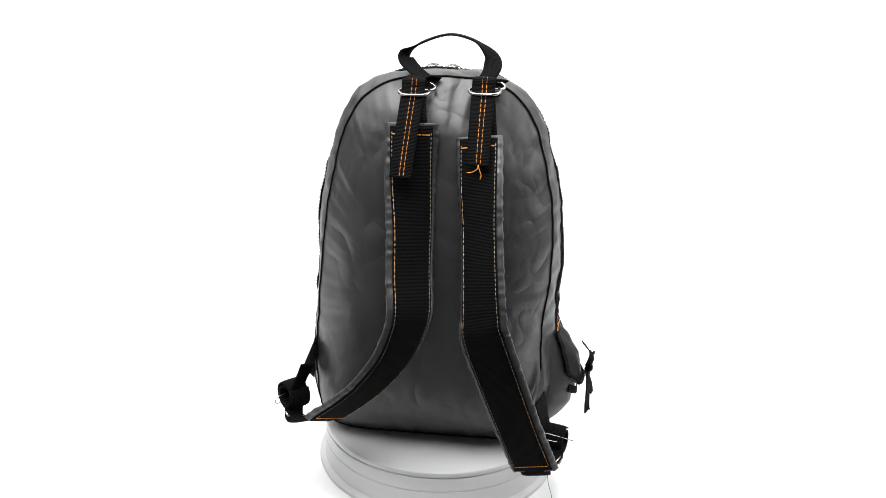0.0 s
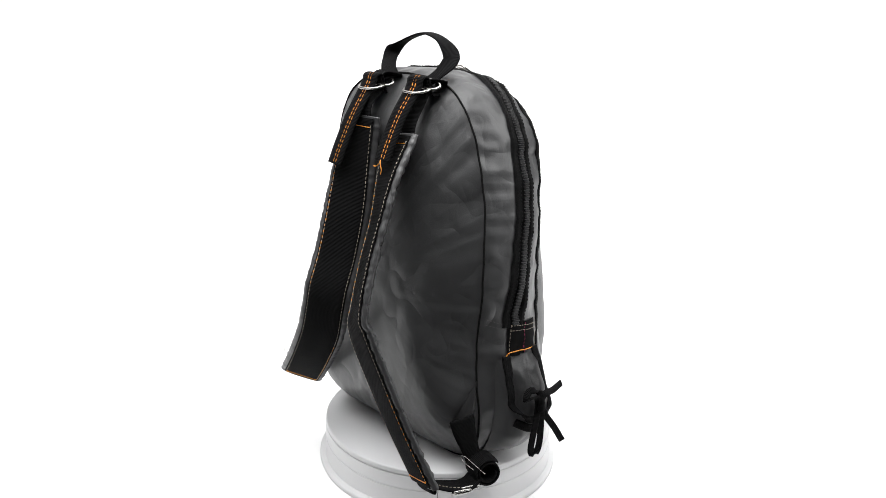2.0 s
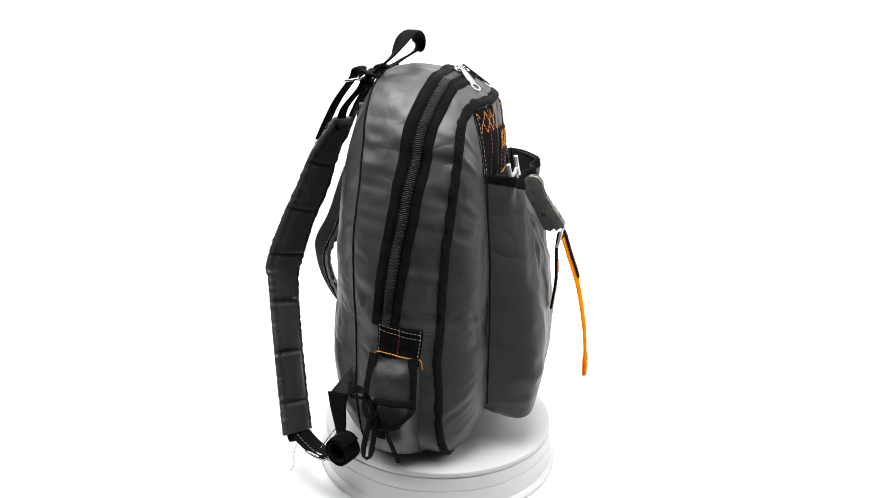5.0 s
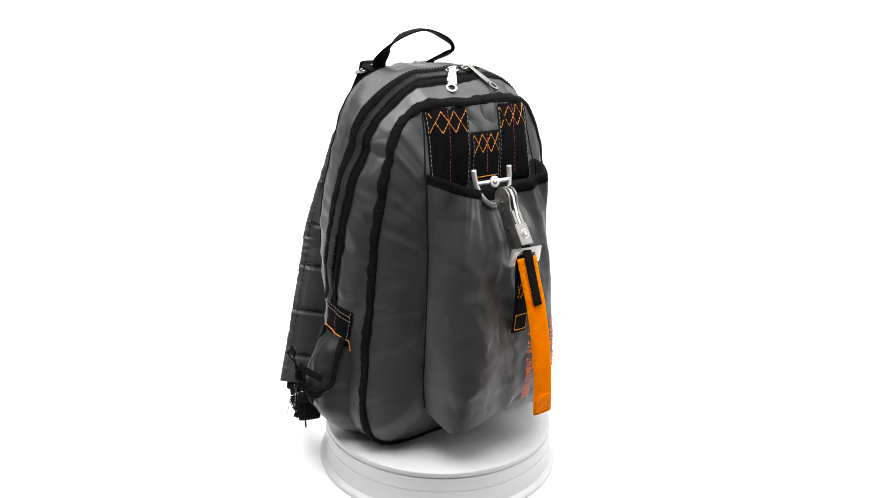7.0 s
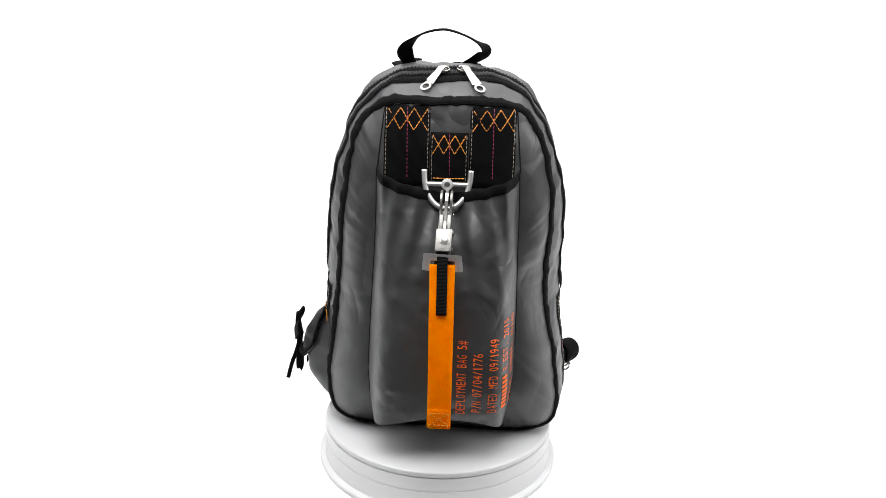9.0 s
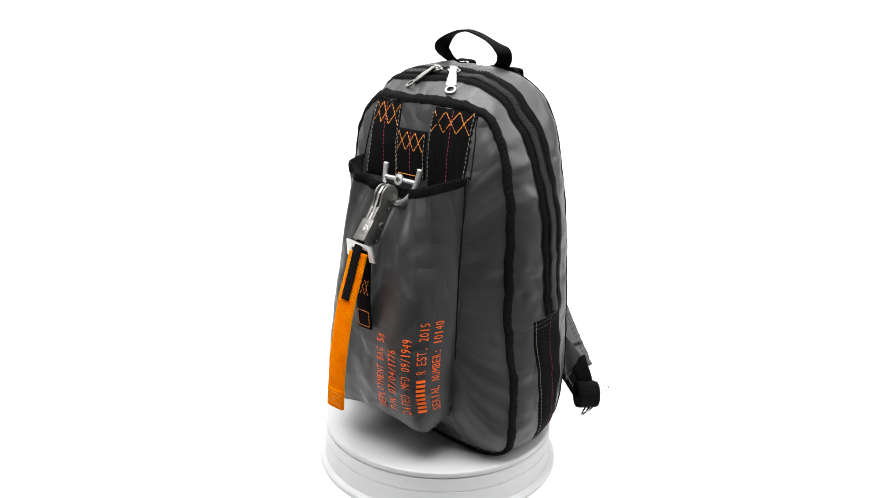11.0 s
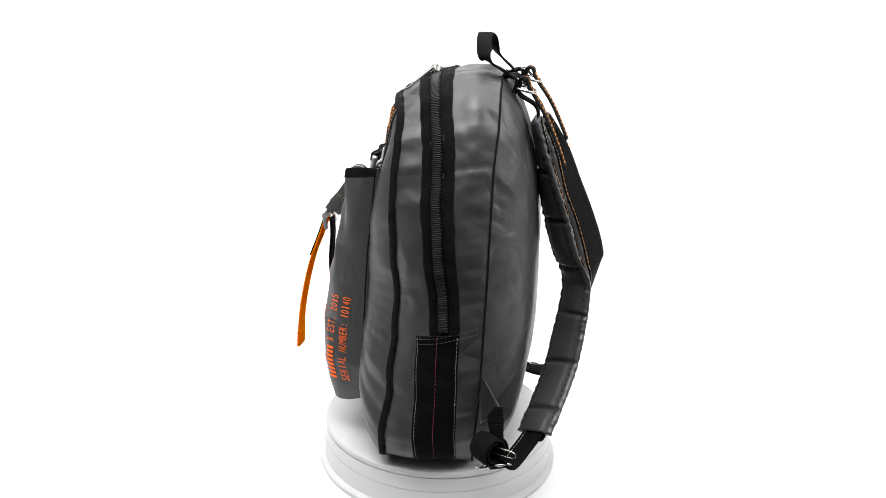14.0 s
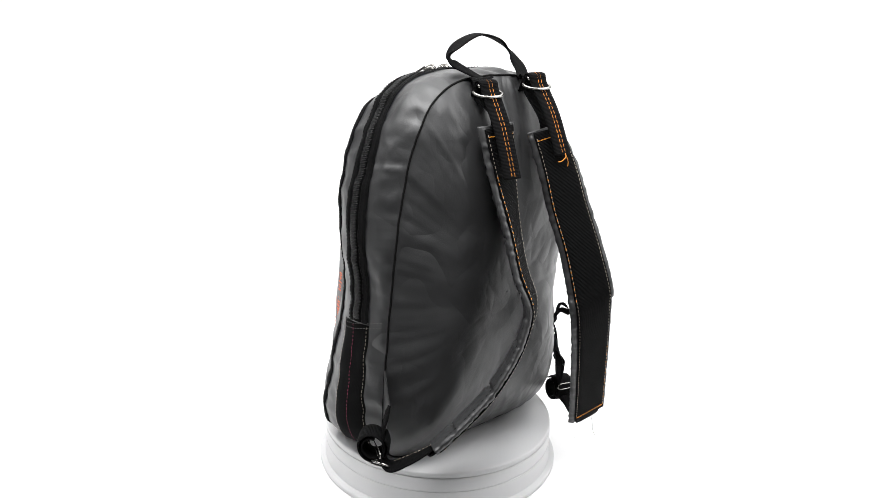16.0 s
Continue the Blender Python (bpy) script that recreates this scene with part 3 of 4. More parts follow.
    part("zigzag_stitching", orange, THREAD_O, ob, "crossed orange zigzag stitches", 0, OFFSET)
    return ob


# ---- front pocket ----
PK_FLANK = [(.03, .117), (.045, .122), (.07, .132), (.1, .1385), (.15, .1395), (.2, .133), (.27, .118), (.31, .109), (.345, .104)]
PK_FLANK_R = [(.03, .126), (.045, .1295), (.07, .1362), (.1, .1410), (.15, .1395), (.2, .133), (.27, .118), (.31, .109), (.345, .104)]
PK_DIP = [(.24, 0), (.27, .006), (.29, .016), (.307, .025), (.32, .027), (.345, .025)]
PK_HALF_R = [(.045, .0845), (.07, .089), (.1, .091), (.15, .0893), (.2, .087), (.25, .0845), (.3, .0832), (.345, .0832)]
PK_HALF_L = [(.045, .0790), (.07, .0830), (.1, .0865), (.15, .0860), (.2, .0850), (.25, .0835), (.3, .083), (.345, .0812)]
PK_SEAM_Y = [(.04, .0775), (.15, .077), (.2, .0755), (.25, .073), (.3, .0682), (.345, .064)]
PK_BOX = [(.045, 20), (.06, 14), (.08, 10), (.15, 7.5), (.2, 7), (.3, 8), (.345, 14)]


def pocket_span(a):
    """Heights of the pocket's bottom edge and lip at a."""
    return 0.045 + 0.016 * (1 - abs(a) ** 1.6) + 0.017 * max(0.0, (abs(a) - 0.93) / 0.07), 0.347 - 0.027 * (1 - abs(a) ** 1.15)


def pocket_half(a, z):
    return table(z, PK_HALF_R if a > 0 else PK_HALF_L)


def pocket_skin(a, z):
    """The pocket's smooth shape, without creases."""
    ye = table(z, PK_SEAM_Y)
    front = lerp(table(z, PK_FLANK), table(z, PK_FLANK_R), min(1.0, max(0.0, 0.5 + a)))
    y = ye + (front - ye) * (1 - abs(a) ** table(z, PK_BOX)) - table(z, PK_DIP) * math.exp(-(a / 0.38) ** 2)
    return Vector((a * pocket_half(a, z), y, z))


def pocket_point(a, h, lift=0.0):
    bot, lip = pocket_span(a)
    p = pocket_skin(a, lerp(bot, lip, h))
    fade = min(1, 5 * (1 - abs(a))) * (1 - 0.8 * math.exp(-(a / 0.35) ** 2) * min(1, max(0, (h - 0.7) / 0.15)))
    fold = 0.0035 * math.sin((a * 1.6 + (h - 1) * 1.1 * (1 if a > 0 else -1)) * 14) * max(0, h - 0.55) * 1.6
    # the printed half lies flatter than the rest
    fade *= 1 - 0.55 * min(1, max(0, (0.22 - p.z) / 0.04)) * min(1, max(0, -a / 0.2))
    p.y += (crumple(p, 0.0046, 13) + crumple(p, 0.0007, 38) + fold * 1.4) * fade + lift
    return p


def spread(j, n):
    """Steps from -1 to 1 that crowd together towards both ends."""
    u = -1 + 2 * j / n
    return u * (1.5 - 0.5 * u * u)


def build_pocket():
    na, nh = 120, 140
    A = [spread(j, na) for j in range(na + 1)]
    rows = [[pocket_point(a, 1.0) + Vector((0, -0.003, -0.002)) for a in A]]
    for i in range(nh + 1):
        rows.append([pocket_point(a, 1 - i / nh) for a in A])
    for back, up in ((0.04, -0.0004), (0.3, 0.0), (0.65, 0.003), (1.0, 0.008)):
        row = []
        for a in A:
            p = pocket_point(a, 0.0)
            row.append(Vector((p.x * (1 - 0.02 * back), lerp(p.y, front_y(p.x, max(0.03, p.z)) - 0.003, back), p.z + up)))
        rows.append(row)
    # the side seams turn in to the panel behind
    for row in rows:
        for end, at in ((row[0], 0), (row[-1], len(row))):
            row.insert(at, Vector((end.x * 0.985, min(end.y, front_y(end.x * 0.985, max(0.03, end.z))) - 0.004, end.z)))
    bm = grid_mesh(rows)
    bmesh.ops.recalc_face_normals(bm, faces=bm.faces)
    pocket = part("front_pocket", bm, GREY, pack, "bulging creased grey patch pocket", 50, OFFSET)
    rows, uvs = [], []
    for k, (d, l) in enumerate([(0.0, -0.003), (0.0, 0.0004), (0.0015, 0.0013), (0.0095, 0.0013), (0.0110, 0.0002)]):
        row, uv = [], []
        for j in range(61):
            a = lerp(-1, 1, j / 60)
            p = pocket_point(a, 1 - d / 0.3)
            row.append(p + Vector((0, l, 0.001 if k < 2 else 0)))
            uv.append((a * 0.09, k * 0.004))
        rows.append(row)
        uvs.append(uv)
    bm = grid_mesh(rows, False, uvs)
    bmesh.ops.recalc_face_normals(bm, faces=bm.faces)
    part("pocket_binding", bm, TAPE, pocket, "black bound pocket lip", 0, OFFSET)
    for sgn in (-1, 1):
        L = [pocket_point(sgn * 0.995, h) + Vector((0, 0.0005, 0)) for h in np.linspace(0.02, 1, 40)]
        part("pocket_seam", tube([tuple(p) for p in L], 0.0009, 60, 5), THREAD_B, pocket, "", 0, OFFSET)
    # seam continuing above the pocket to the piping
    for sgn in (-1, 1):
        L = [on_front(sgn * lerp(0.0825, 0.076, k / 10), lerp(0.344, 0.412, k / 10), 0.0002) for k in range(11)]
        part("panel_seam", tube([tuple(p) for p in L], 0.0008, 30, 5), THREAD_B, pack, "", 0, OFFSET)
    return pocket


# ---- printed lettering ----
GLYPHS = {}


def glyph(ch):
    if ch not in GLYPHS:
        cu = bpy.data.curves.new("glyph", "FONT")
        cu.body, cu.size, cu.resolution_u, cu.offset = ch, 1.0, 3, -0.006
        ob = new("glyph", cu)
        me = bpy.data.meshes.new_from_object(ob.evaluated_get(bpy.context.evaluated_depsgraph_get()))
        V = [(v.co.x, v.co.y) for v in me.vertices]
        Fc = [tuple(p.vertices) for p in me.polygons]
        bpy.data.objects.remove(ob)
        bpy.data.meshes.remove(me)
        bpy.data.curves.remove(cu)
        GLYPHS[ch] = (V, Fc)
    return GLYPHS[ch]


ARCS = {}


def pocket_at(arc, z, lift):
    """The place at a distance along the cloth from the pocket's middle (to the wearer's left), at height z, lifted off it."""
    key = round(z, 3)
    if key not in ARCS:
        A = np.array([spread(60 + j, 120) for j in range(61)]) * -1
        P = np.array([pocket_skin(a, key) for a in A])
        ARCS[key] = (np.concatenate([[0], np.cumsum(np.linalg.norm(np.diff(P, axis=0), axis=1))]), A)
    a = float(np.interp(arc, *ARCS[key]))

    def at(a, z):
        bot, lip = pocket_span(a)
        return pocket_point(a, (z - bot) / (lip - bot))

    p = at(a, z)
    n = (at(a + 0.004, z) - at(a - 0.004, z)).cross(at(a, z + 0.0006) - at(a, z - 0.0006)).normalized()
    return p + n * (lift if n.y > 0 else -lift)


def print_line(text, arc, z0, pocket):
    pitch, cap = 0.0056, 0.0112
    bm = bmesh.new()
    for i, ch in enumerate(text):
        if ch == " ":
            continue
        if ch == "|":
            V = [(lerp(0, .62, k / 4), q) for q in (0.02, 0.36, 0.68) for k in range(5)]
            Fc = [(r * 5 + k, r * 5 + k + 1, r * 5 + k + 6, r * 5 + k + 5) for r in range(2) for k in range(4)]
            wide = pitch * 0.62
        else:
            V, Fc = glyph(ch)
            xs = [v[0] for v in V]
            wide = min(pitch * 0.76, (max(xs) - min(xs)) / 0.7 * cap)
        xs = [v[0] for v in V]
        lo, hi = min(xs), max(xs)
        vs = []
        for vx, vy in V:
            u = i * pitch + (pitch - wide) / 2 + (vx - lo) / max(1e-6, hi - lo) * wide
            vs.append(bm.verts.new(pocket_at(arc - vy / 0.7 * cap, z0 + u, 0.0012)))
        for f in Fc:
            try:
                bm.faces.new([vs[k] for k in f])
            except ValueError:
                pass
    bmesh.ops.triangulate(bm, faces=bm.faces[:])
    for f in bm.faces:
        f.normal_update()
        if f.normal.y < 0:
            f.normal_flip()
    part("printed_line", bm, PRINT, pocket, "orange printed lettering reading upwards", 0, OFFSET)


# ---- snap shackle, pull flag and tab ----
def build_front_hardware():
    hang = bpy.data.objects.new("snap_shackle", None)
    scene.collection.objects.link(hang)
    hang.parent = pack
    tagged(hang, "steel snap shackle hanging from the front webbing")
    # fork-shaped ring with a cross bar
    U = [(0.0275, 0.081, 0.349), (0.0265, 0.084, 0.336), (0.0225, 0.088, 0.322), (0.013, 0.092, 0.311), (0.001, 0.093, 0.307),
         (-0.011, 0.092, 0.311), (-0.0205, 0.088, 0.322), (-0.0245, 0.084, 0.336), (-0.0255, 0.081, 0.349)]
    part("fork_ring", tube(U, 0.0031, 48, 12), ALLOY, pack, "brushed steel fork ring", 0, OFFSET)
    part("cross_bar", tube([(0.026, 0.0845, 0.333), (0.012, 0.0855, 0.3335), (-0.012, 0.0855, 0.3335), (-0.024, 0.0845, 0.333)], 0.0026, 16, 10), ALLOY, pack, "", 0, OFFSET)

    def disc(c, n, r, th, mat, par, nm):
        n = Vector(n).normalized()
        u = n.orthogonal().normalized()
        v = n.cross(u)
        pts = [Vector(c) + (u * math.cos(q) + v * math.sin(q)) * r for q in np.linspace(0, 2 * math.pi, 24, endpoint=False)]
        return part(nm, slab(pts, n, th, 0.0003), mat, par, "", 40, OFFSET)

    disc((0.001, 0.0865, 0.3335), (0, 0.9, 0.25), 0.0066, 0.0024, ALLOY, pack, "bar_boss")
    disc((0.001, 0.0884, 0.334), (0, 0.9, 0.25), 0.0032, 0.0009, CHROME, pack, "boss_stud")
    # hook: two dark cheek plates with a bright latch between
    top, low = Vector((0.0005, 0.103, 0.327)), Vector((0.002, 0.140, 0.276))
    ax = (low - top).normalized()
    out = Vector((0, ax.z, -ax.y)) * -1
    if out.y < 0:
        out = -out
    L = (low - top).length

    def plate(profile, x, th, mat, nm, label=""):
        pts = [Vector((x, 0, 0)) + Vector((0, top.y, top.z)) + ax * u * L + out * v for u, v in profile]
        return part(nm, slab(pts, (1, 0, 0), th, 0.0005), mat, hang, label, 40, OFFSET)

    arc = [(0.15 - 0.2 * math.cos(q), 0.0125 * math.sin(q)) for q in np.linspace(-1.9, 1.9, 19)]
    cheek = [(0.44, -0.0125)] + [(u, v) for u, v in arc] + [(0.34, 0.0085), (0.48, 0.0066), (0.62, 0.0056), (0.76, 0.0060), (1.04, 0.0060), (1.07, -0.010), (0.98, -0.0160), (0.8, -0.0150), (0.62, -0.0138)]
    plate(cheek, -0.0064, 0.0026, GUNMETAL, "cheek_plate", "grey riveted hook cheek")
    plate(cheek, 0.0046, 0.0026, GUNMETAL, "cheek_plate", "grey riveted hook cheek")
    # the gate between the cheeks, with the thin sprung latch on it
    gate = [(0.30, -0.0115), (0.34, 0.0035), (0.60, 0.0030), (0.60, -0.0125), (0.45, -0.0135)]
    plate(gate, -0.0036, 0.0080, DARKSTEEL, "gate", "dark steel gate")
    latch = [(-0.03, -0.004), (-0.045, 0.004), (0.06, 0.0112), (0.2, 0.0122), (0.34, 0.0098), (0.56, 0.0074), (0.72, 0.0078), (0.72, 0.003), (0.4, 0.003), (0.1, 0.004)]
    plate(latch, -0.0018, 0.0036, SATIN, "latch", "bright sprung latch")
    neck = [(0.44, 0.0080), (0.74, 0.0076), (0.74, 0.0020), (0.44, 0.0030)]
    plate(neck, -0.0062, 0.0040, GUNMETAL, "neck_plate", "stepped steel neck")
    plate(neck, 0.0024, 0.0040, GUNMETAL, "neck_plate", "stepped steel neck")
    body = [(0.70, 0.0080), (1.1, 0.0084), (1.12, -0.004), (0.70, -0.004)]
    plate(body, -0.0083, 0.0172, GUNMETAL, "hook_body", "brushed steel square block")
    c = top + ax * L * 0.9 + out * 0.0083
    disc((0.0003, c.y, c.z), out, 0.0056, 0.0006, SATIN, hang, "stamped_disc")
    disc((0.0003, c.y + out.y * 0.0006, c.z + out.z * 0.0006), out, 0.0044, 0.0004, GUNMETAL, hang, "stamped_face")
    disc((0.0003, c.y + out.y * 0.0010, c.z + out.z * 0.0010), out, 0.0024, 0.0004, SATIN, hang, "stamped_centre")
    for sg in (-1, 1):
        q = top + ax * L * 0.70 - out * 0.0065
        disc((0.0 + sg * 0.0073, q.y, q.z), (sg, 0, 0), 0.0044, 0.0008, SATIN, hang, "pivot_washer")
        disc((0.0 + sg * 0.0081, q.y, q.z), (sg, 0, 0), 0.0028, 0.0008, DARKSTEEL, hang, "pivot_pin")
    for u, v in ((0.22, -0.002), (0.36, -0.006), (0.98, -0.0105)):
        q = top + ax * L * u + out * v
        for sg in (-1, 1):
            disc((sg * 0.0072, q.y, q.z), (sg, 0, 0), 0.0021, 0.0009, CHROME, hang, "rivet")
    # rectangular bar loop below the hook
    loop = [(-0.0185, 0.146, 0.2665), (0.0225, 0.144, 0.2675), (0.0245, 0.1405, 0.247), (0.0165, 0.1405, 0.246), (0.0150, 0.1430, 0.259), (-0.0110, 0.1435, 0.259), (-0.0125, 0.1415, 0.246), (-0.0205, 0.1415, 0.2465)]
    part("bar_loop", slab([Vector(p) + Vector((0, 0.003, 0.004)) for p in loop], (0, 0.94, 0.3), 0.0032, 0.0008), ALLOY, hang, "flat steel loop", 40, OFFSET)
    # orange pull flag
    X = (1, 0, 0)
    flag = [(0.002, 0.1500, 0.2600, *X, 0.028), (0.0015, 0.1585, 0.236, *X, 0.027), (0.001, 0.170, 0.205, *X, 0.027), (0.0005, 0.1795, 0.166, *X, 0.0265), (0, 0.186, 0.127, *X, 0.026), (0, 0.189, 0.083, *X, 0.026)]
    fl = part("pull_flag", band(flag, 0.0030, 60), ORANGE, pack, "bright orange webbing pull strap", 0, OFFSET)
    part("flag_hem", band(shifted(flag, 40, 0.0, None, 0.88, 1.0), 0.0052, 8), ORANGE, fl, "folded sewn end", 0, OFFSET)
    st = bmesh.new()
    sg = -0.0031
    F = frames_of(flag, 40)
    if F[20][3].y > 0:
        sg = 0.0031
    seam_line(st, flag, 40, 0.8, sg, 0.9, 1.0, length=0.003)
    seam_line(st, flag, 40, -0.8, sg, 0.9, 1.0, length=0.003)
    for at in (0.9, 0.985):
        cross_line(st, flag, 40, at, -0.8, 0.8, sg, length=0.003)
    for q0, q1 in ((-0.8, 0.8), (0.8, -0.8)):
        p0, _, a0, n0, w0 = F[36]
        p1, _, a1, n1, w1 = F[39]
        dashes(st, [lerp(p0 + a0 * w0 / 2 * q0, p1 + a1 * w1 / 2 * q1, k / 6) + n0 * sg for k in range(7)], [n0 * (1 if sg > 0 else -1)] * 7, length=0.003)
    part("flag_stitching", st, THREAD_O, fl, "", 0, OFFSET)
    o = 0.0034 if sg > 0 else -0.0034
    keep = [(0.002, 0.1462, 0.274, *X, 0.0125)] + shifted(flag, 40, o, 0.0115, 0.02, 0.30)
    part("keeper_strap", band(keep, 0.0022, 24), BLACK, fl, "black keeper strap over the flag", 0, OFFSET)
    # black tab behind
    tab = [(0.001, 0.1435, 0.262, *X, 0.020), (0.0005, 0.1425, 0.24, *X, 0.0205), (0.0, 0.1445, 0.205, *X, 0.0215), (0.0, 0.1415, 0.167, *X, 0.0215)]
    tb = part("webbing_tab", band(tab, 0.0032, 30), FLAT, pack, "black webbing tab with orange box stitch", 0, OFFSET)
    st = bmesh.new()
    h = 0.0019 if frames_of(tab, 30)[15][3].y > 0 else -0.0019
    for q in (-0.8, 0.8):
        seam_line(st, tab, 60, q, h, 0.78, 0.98, length=0.003, gap=0.0008)
    for at in (0.78, 0.98):
        cross_line(st, tab, 60, at, -0.8, 0.8, h, length=0.003, gap=0.0008)
    F = frames_of(tab, 60)
    for q0, q1, i0, i1 in ((-0.8, -0.3, 22, 33), (-0.3, 0.3, 33, 22), (0.3, 0.8, 22, 33), (-0.8, -0.3, 33, 22), (-0.3, 0.3, 22, 33), (0.3, 0.8, 33, 22)):
        p0, _, a0, n0, w0 = F[i0]
        p1, _, a1, n1, w1 = F[i1]
        dashes(st, [lerp(p0 + a0 * w0 / 2 * q0, p1 + a1 * w1 / 2 * q1, k / 6) + n0 * h for k in range(7)], [n0 * (1 if h > 0 else -1)] * 7, length=0.003)
    part("tab_stitching", st, THREAD_O, tb, "", 0, OFFSET)


# ---- zip sliders ----
def build_sliders():
    for x0, tip in ((0.011, Vector((0.033, 0.043, 0.4315))), (-0.013, Vector((-0.035, 0.044, 0.4305)))):
        # nearest place on the zip with this x
        best = min(((abs(side_point(q, zip_v(q), raw=True).x - x0), q) for q in np.linspace(-0.12, 0.12, 481)), key=lambda e: e[0])[1]
        p, n = side_point(best, zip_v(best)), side_normal(best, zip_v(best))
        t = (side_point(best + .004, zip_v(best)) - side_point(best - .004, zip_v(best))).normalized()
        a = n.cross(t).normalized()
        body = [p + n * 0.002 + t * (0.0088 * math.cos(q)) + a * (0.0066 * math.sin(q)) for q in np.linspace(0, 2 * math.pi, 20, endpoint=False)]
        sl = part("zip_slider", slab(body, n, 0.0045, 0.0018), CHROME, pack, "polished steel zip slider", 40, OFFSET)
        hoop = [p + n * 0.006 + t * d + n * hgt for d, hgt in ((-0.006, 0), (-0.005, 0.0022), (0, 0.0030), (0.005, 0.0022), (0.006, 0))]
        part("slider_bridge", tube([tuple(q) for q in hoop], 0.0016, 20, 8), CHROME, sl, "", 0, OFFSET)
        root = p + n * 0.0085
        d = (tip - root).normalized()
        ln = (tip - root).length
        side = d.cross(n).normalized()
        up = side.cross(d)
        hole_c = root + d * ln * 0.84
        # plate with a round hole, as a ring of quads plus the shank
        ring_in = [hole_c + (d * math.cos(q) + side * math.sin(q)) * 0.0041 for q in np.linspace(0, 2 * math.pi, 24, endpoint=False)]
        ring_out = [hole_c + d * math.cos(q) * 0.0068 + side * math.sin(q) * 0.0066 for q in np.linspace(0, 2 * math.pi, 24, endpoint=False)]
        bm = bmesh.new()
        levels = [[[bm.verts.new(v + up * h) for v in rg] for rg in (ring_in, ring_out)] for h in (0.0, 0.0018)]
        for j in range(24):
            j2 = (j + 1) % 24
            (i0, o0), (i1, o1) = levels
            bm.faces.new((i0[j], i0[j2], o0[j2], o0[j]))
            bm.faces.new((i1[j], o1[j], o1[j2], i1[j2]))
            bm.faces.new((o0[j], o0[j2], o1[j2], o1[j]))
            bm.faces.new((i0[j], i1[j], i1[j2], i0[j2]))
        bmesh.ops.recalc_face_normals(bm, faces=bm.faces)
        part("pull_eye", bm, CHROME, sl, "", 40, OFFSET)
        shank = [(0.0, 0.0034), (0.06, 0.0042), (0.2, 0.0040), (0.35, 0.0050), (0.70, 0.0062), (0.70, -0.0062), (0.35, -0.0050), (0.2, -0.0040), (0.06, -0.0042), (0.0, -0.0034)]
        part("pull_tab", slab([root + d * ln * u + side * w for u, w in shank], up, 0.0018, 0.0003), CHROME, sl, "polished tapered pull tab", 40, OFFSET)


# ---- top handle and strap anchors ----
def metal_ring(c, ax, up, w, h, r, name="d_ring", par=None, label="polished steel ring"):
    ax, up = Vector(ax).normalized(), Vector(up).normalized()
    pts = []
    for q in np.linspace(0, 2 * math.pi, 33):
        k = abs(math.cos(q)) ** 0.7 * math.copysign(1, math.cos(q))
        pts.append(tuple(Vector(c) + ax * (w / 2 * k) + up * (h / 2 * math.sin(q))))
    return part(name, tube(pts, r, 48, 10, True), CHROME, par or pack, label, 0, OFFSET)


def build_handle():
    H = [(-0.004, -0.078, 0.446, .7, .7, .1, .0175), (-0.022, -0.072, 0.456, .75, .65, .2, .0175), (-0.035, -0.062, 0.466, .7, .65, .3, .0185), (-0.036, -0.056, 0.4735, .6, .8, .1, .0175),
         (-0.020, -0.052, 0.485, -.1, 1, 0, .0175), (0.003, -0.050, 0.4935, -.05, 1, 0, .0175), (0.020, -0.050, 0.4945, .05, 1, 0, .0175), (0.042, -0.052, 0.488, .1, 1, 0, .0175),
         (0.059, -0.056, 0.474, .7, .7, .2, .0185), (0.0615, -0.064, 0.464, .85, .5, .3, .0205), (0.058, -0.072, 0.454, .95, .3, .2, .0175), (0.052, -0.078, 0.446, .95, .3, .2, .0175)]
    H = [(x, y + 0.008 * min(1.0, max(0.0, (z - 0.446) / 0.02)), z, *q) for x, y, z, *q in H]
    part("grab_handle", band(H, 0.0026, 90), BLACK, pack, "twisted black webbing carry handle", 0, OFFSET)


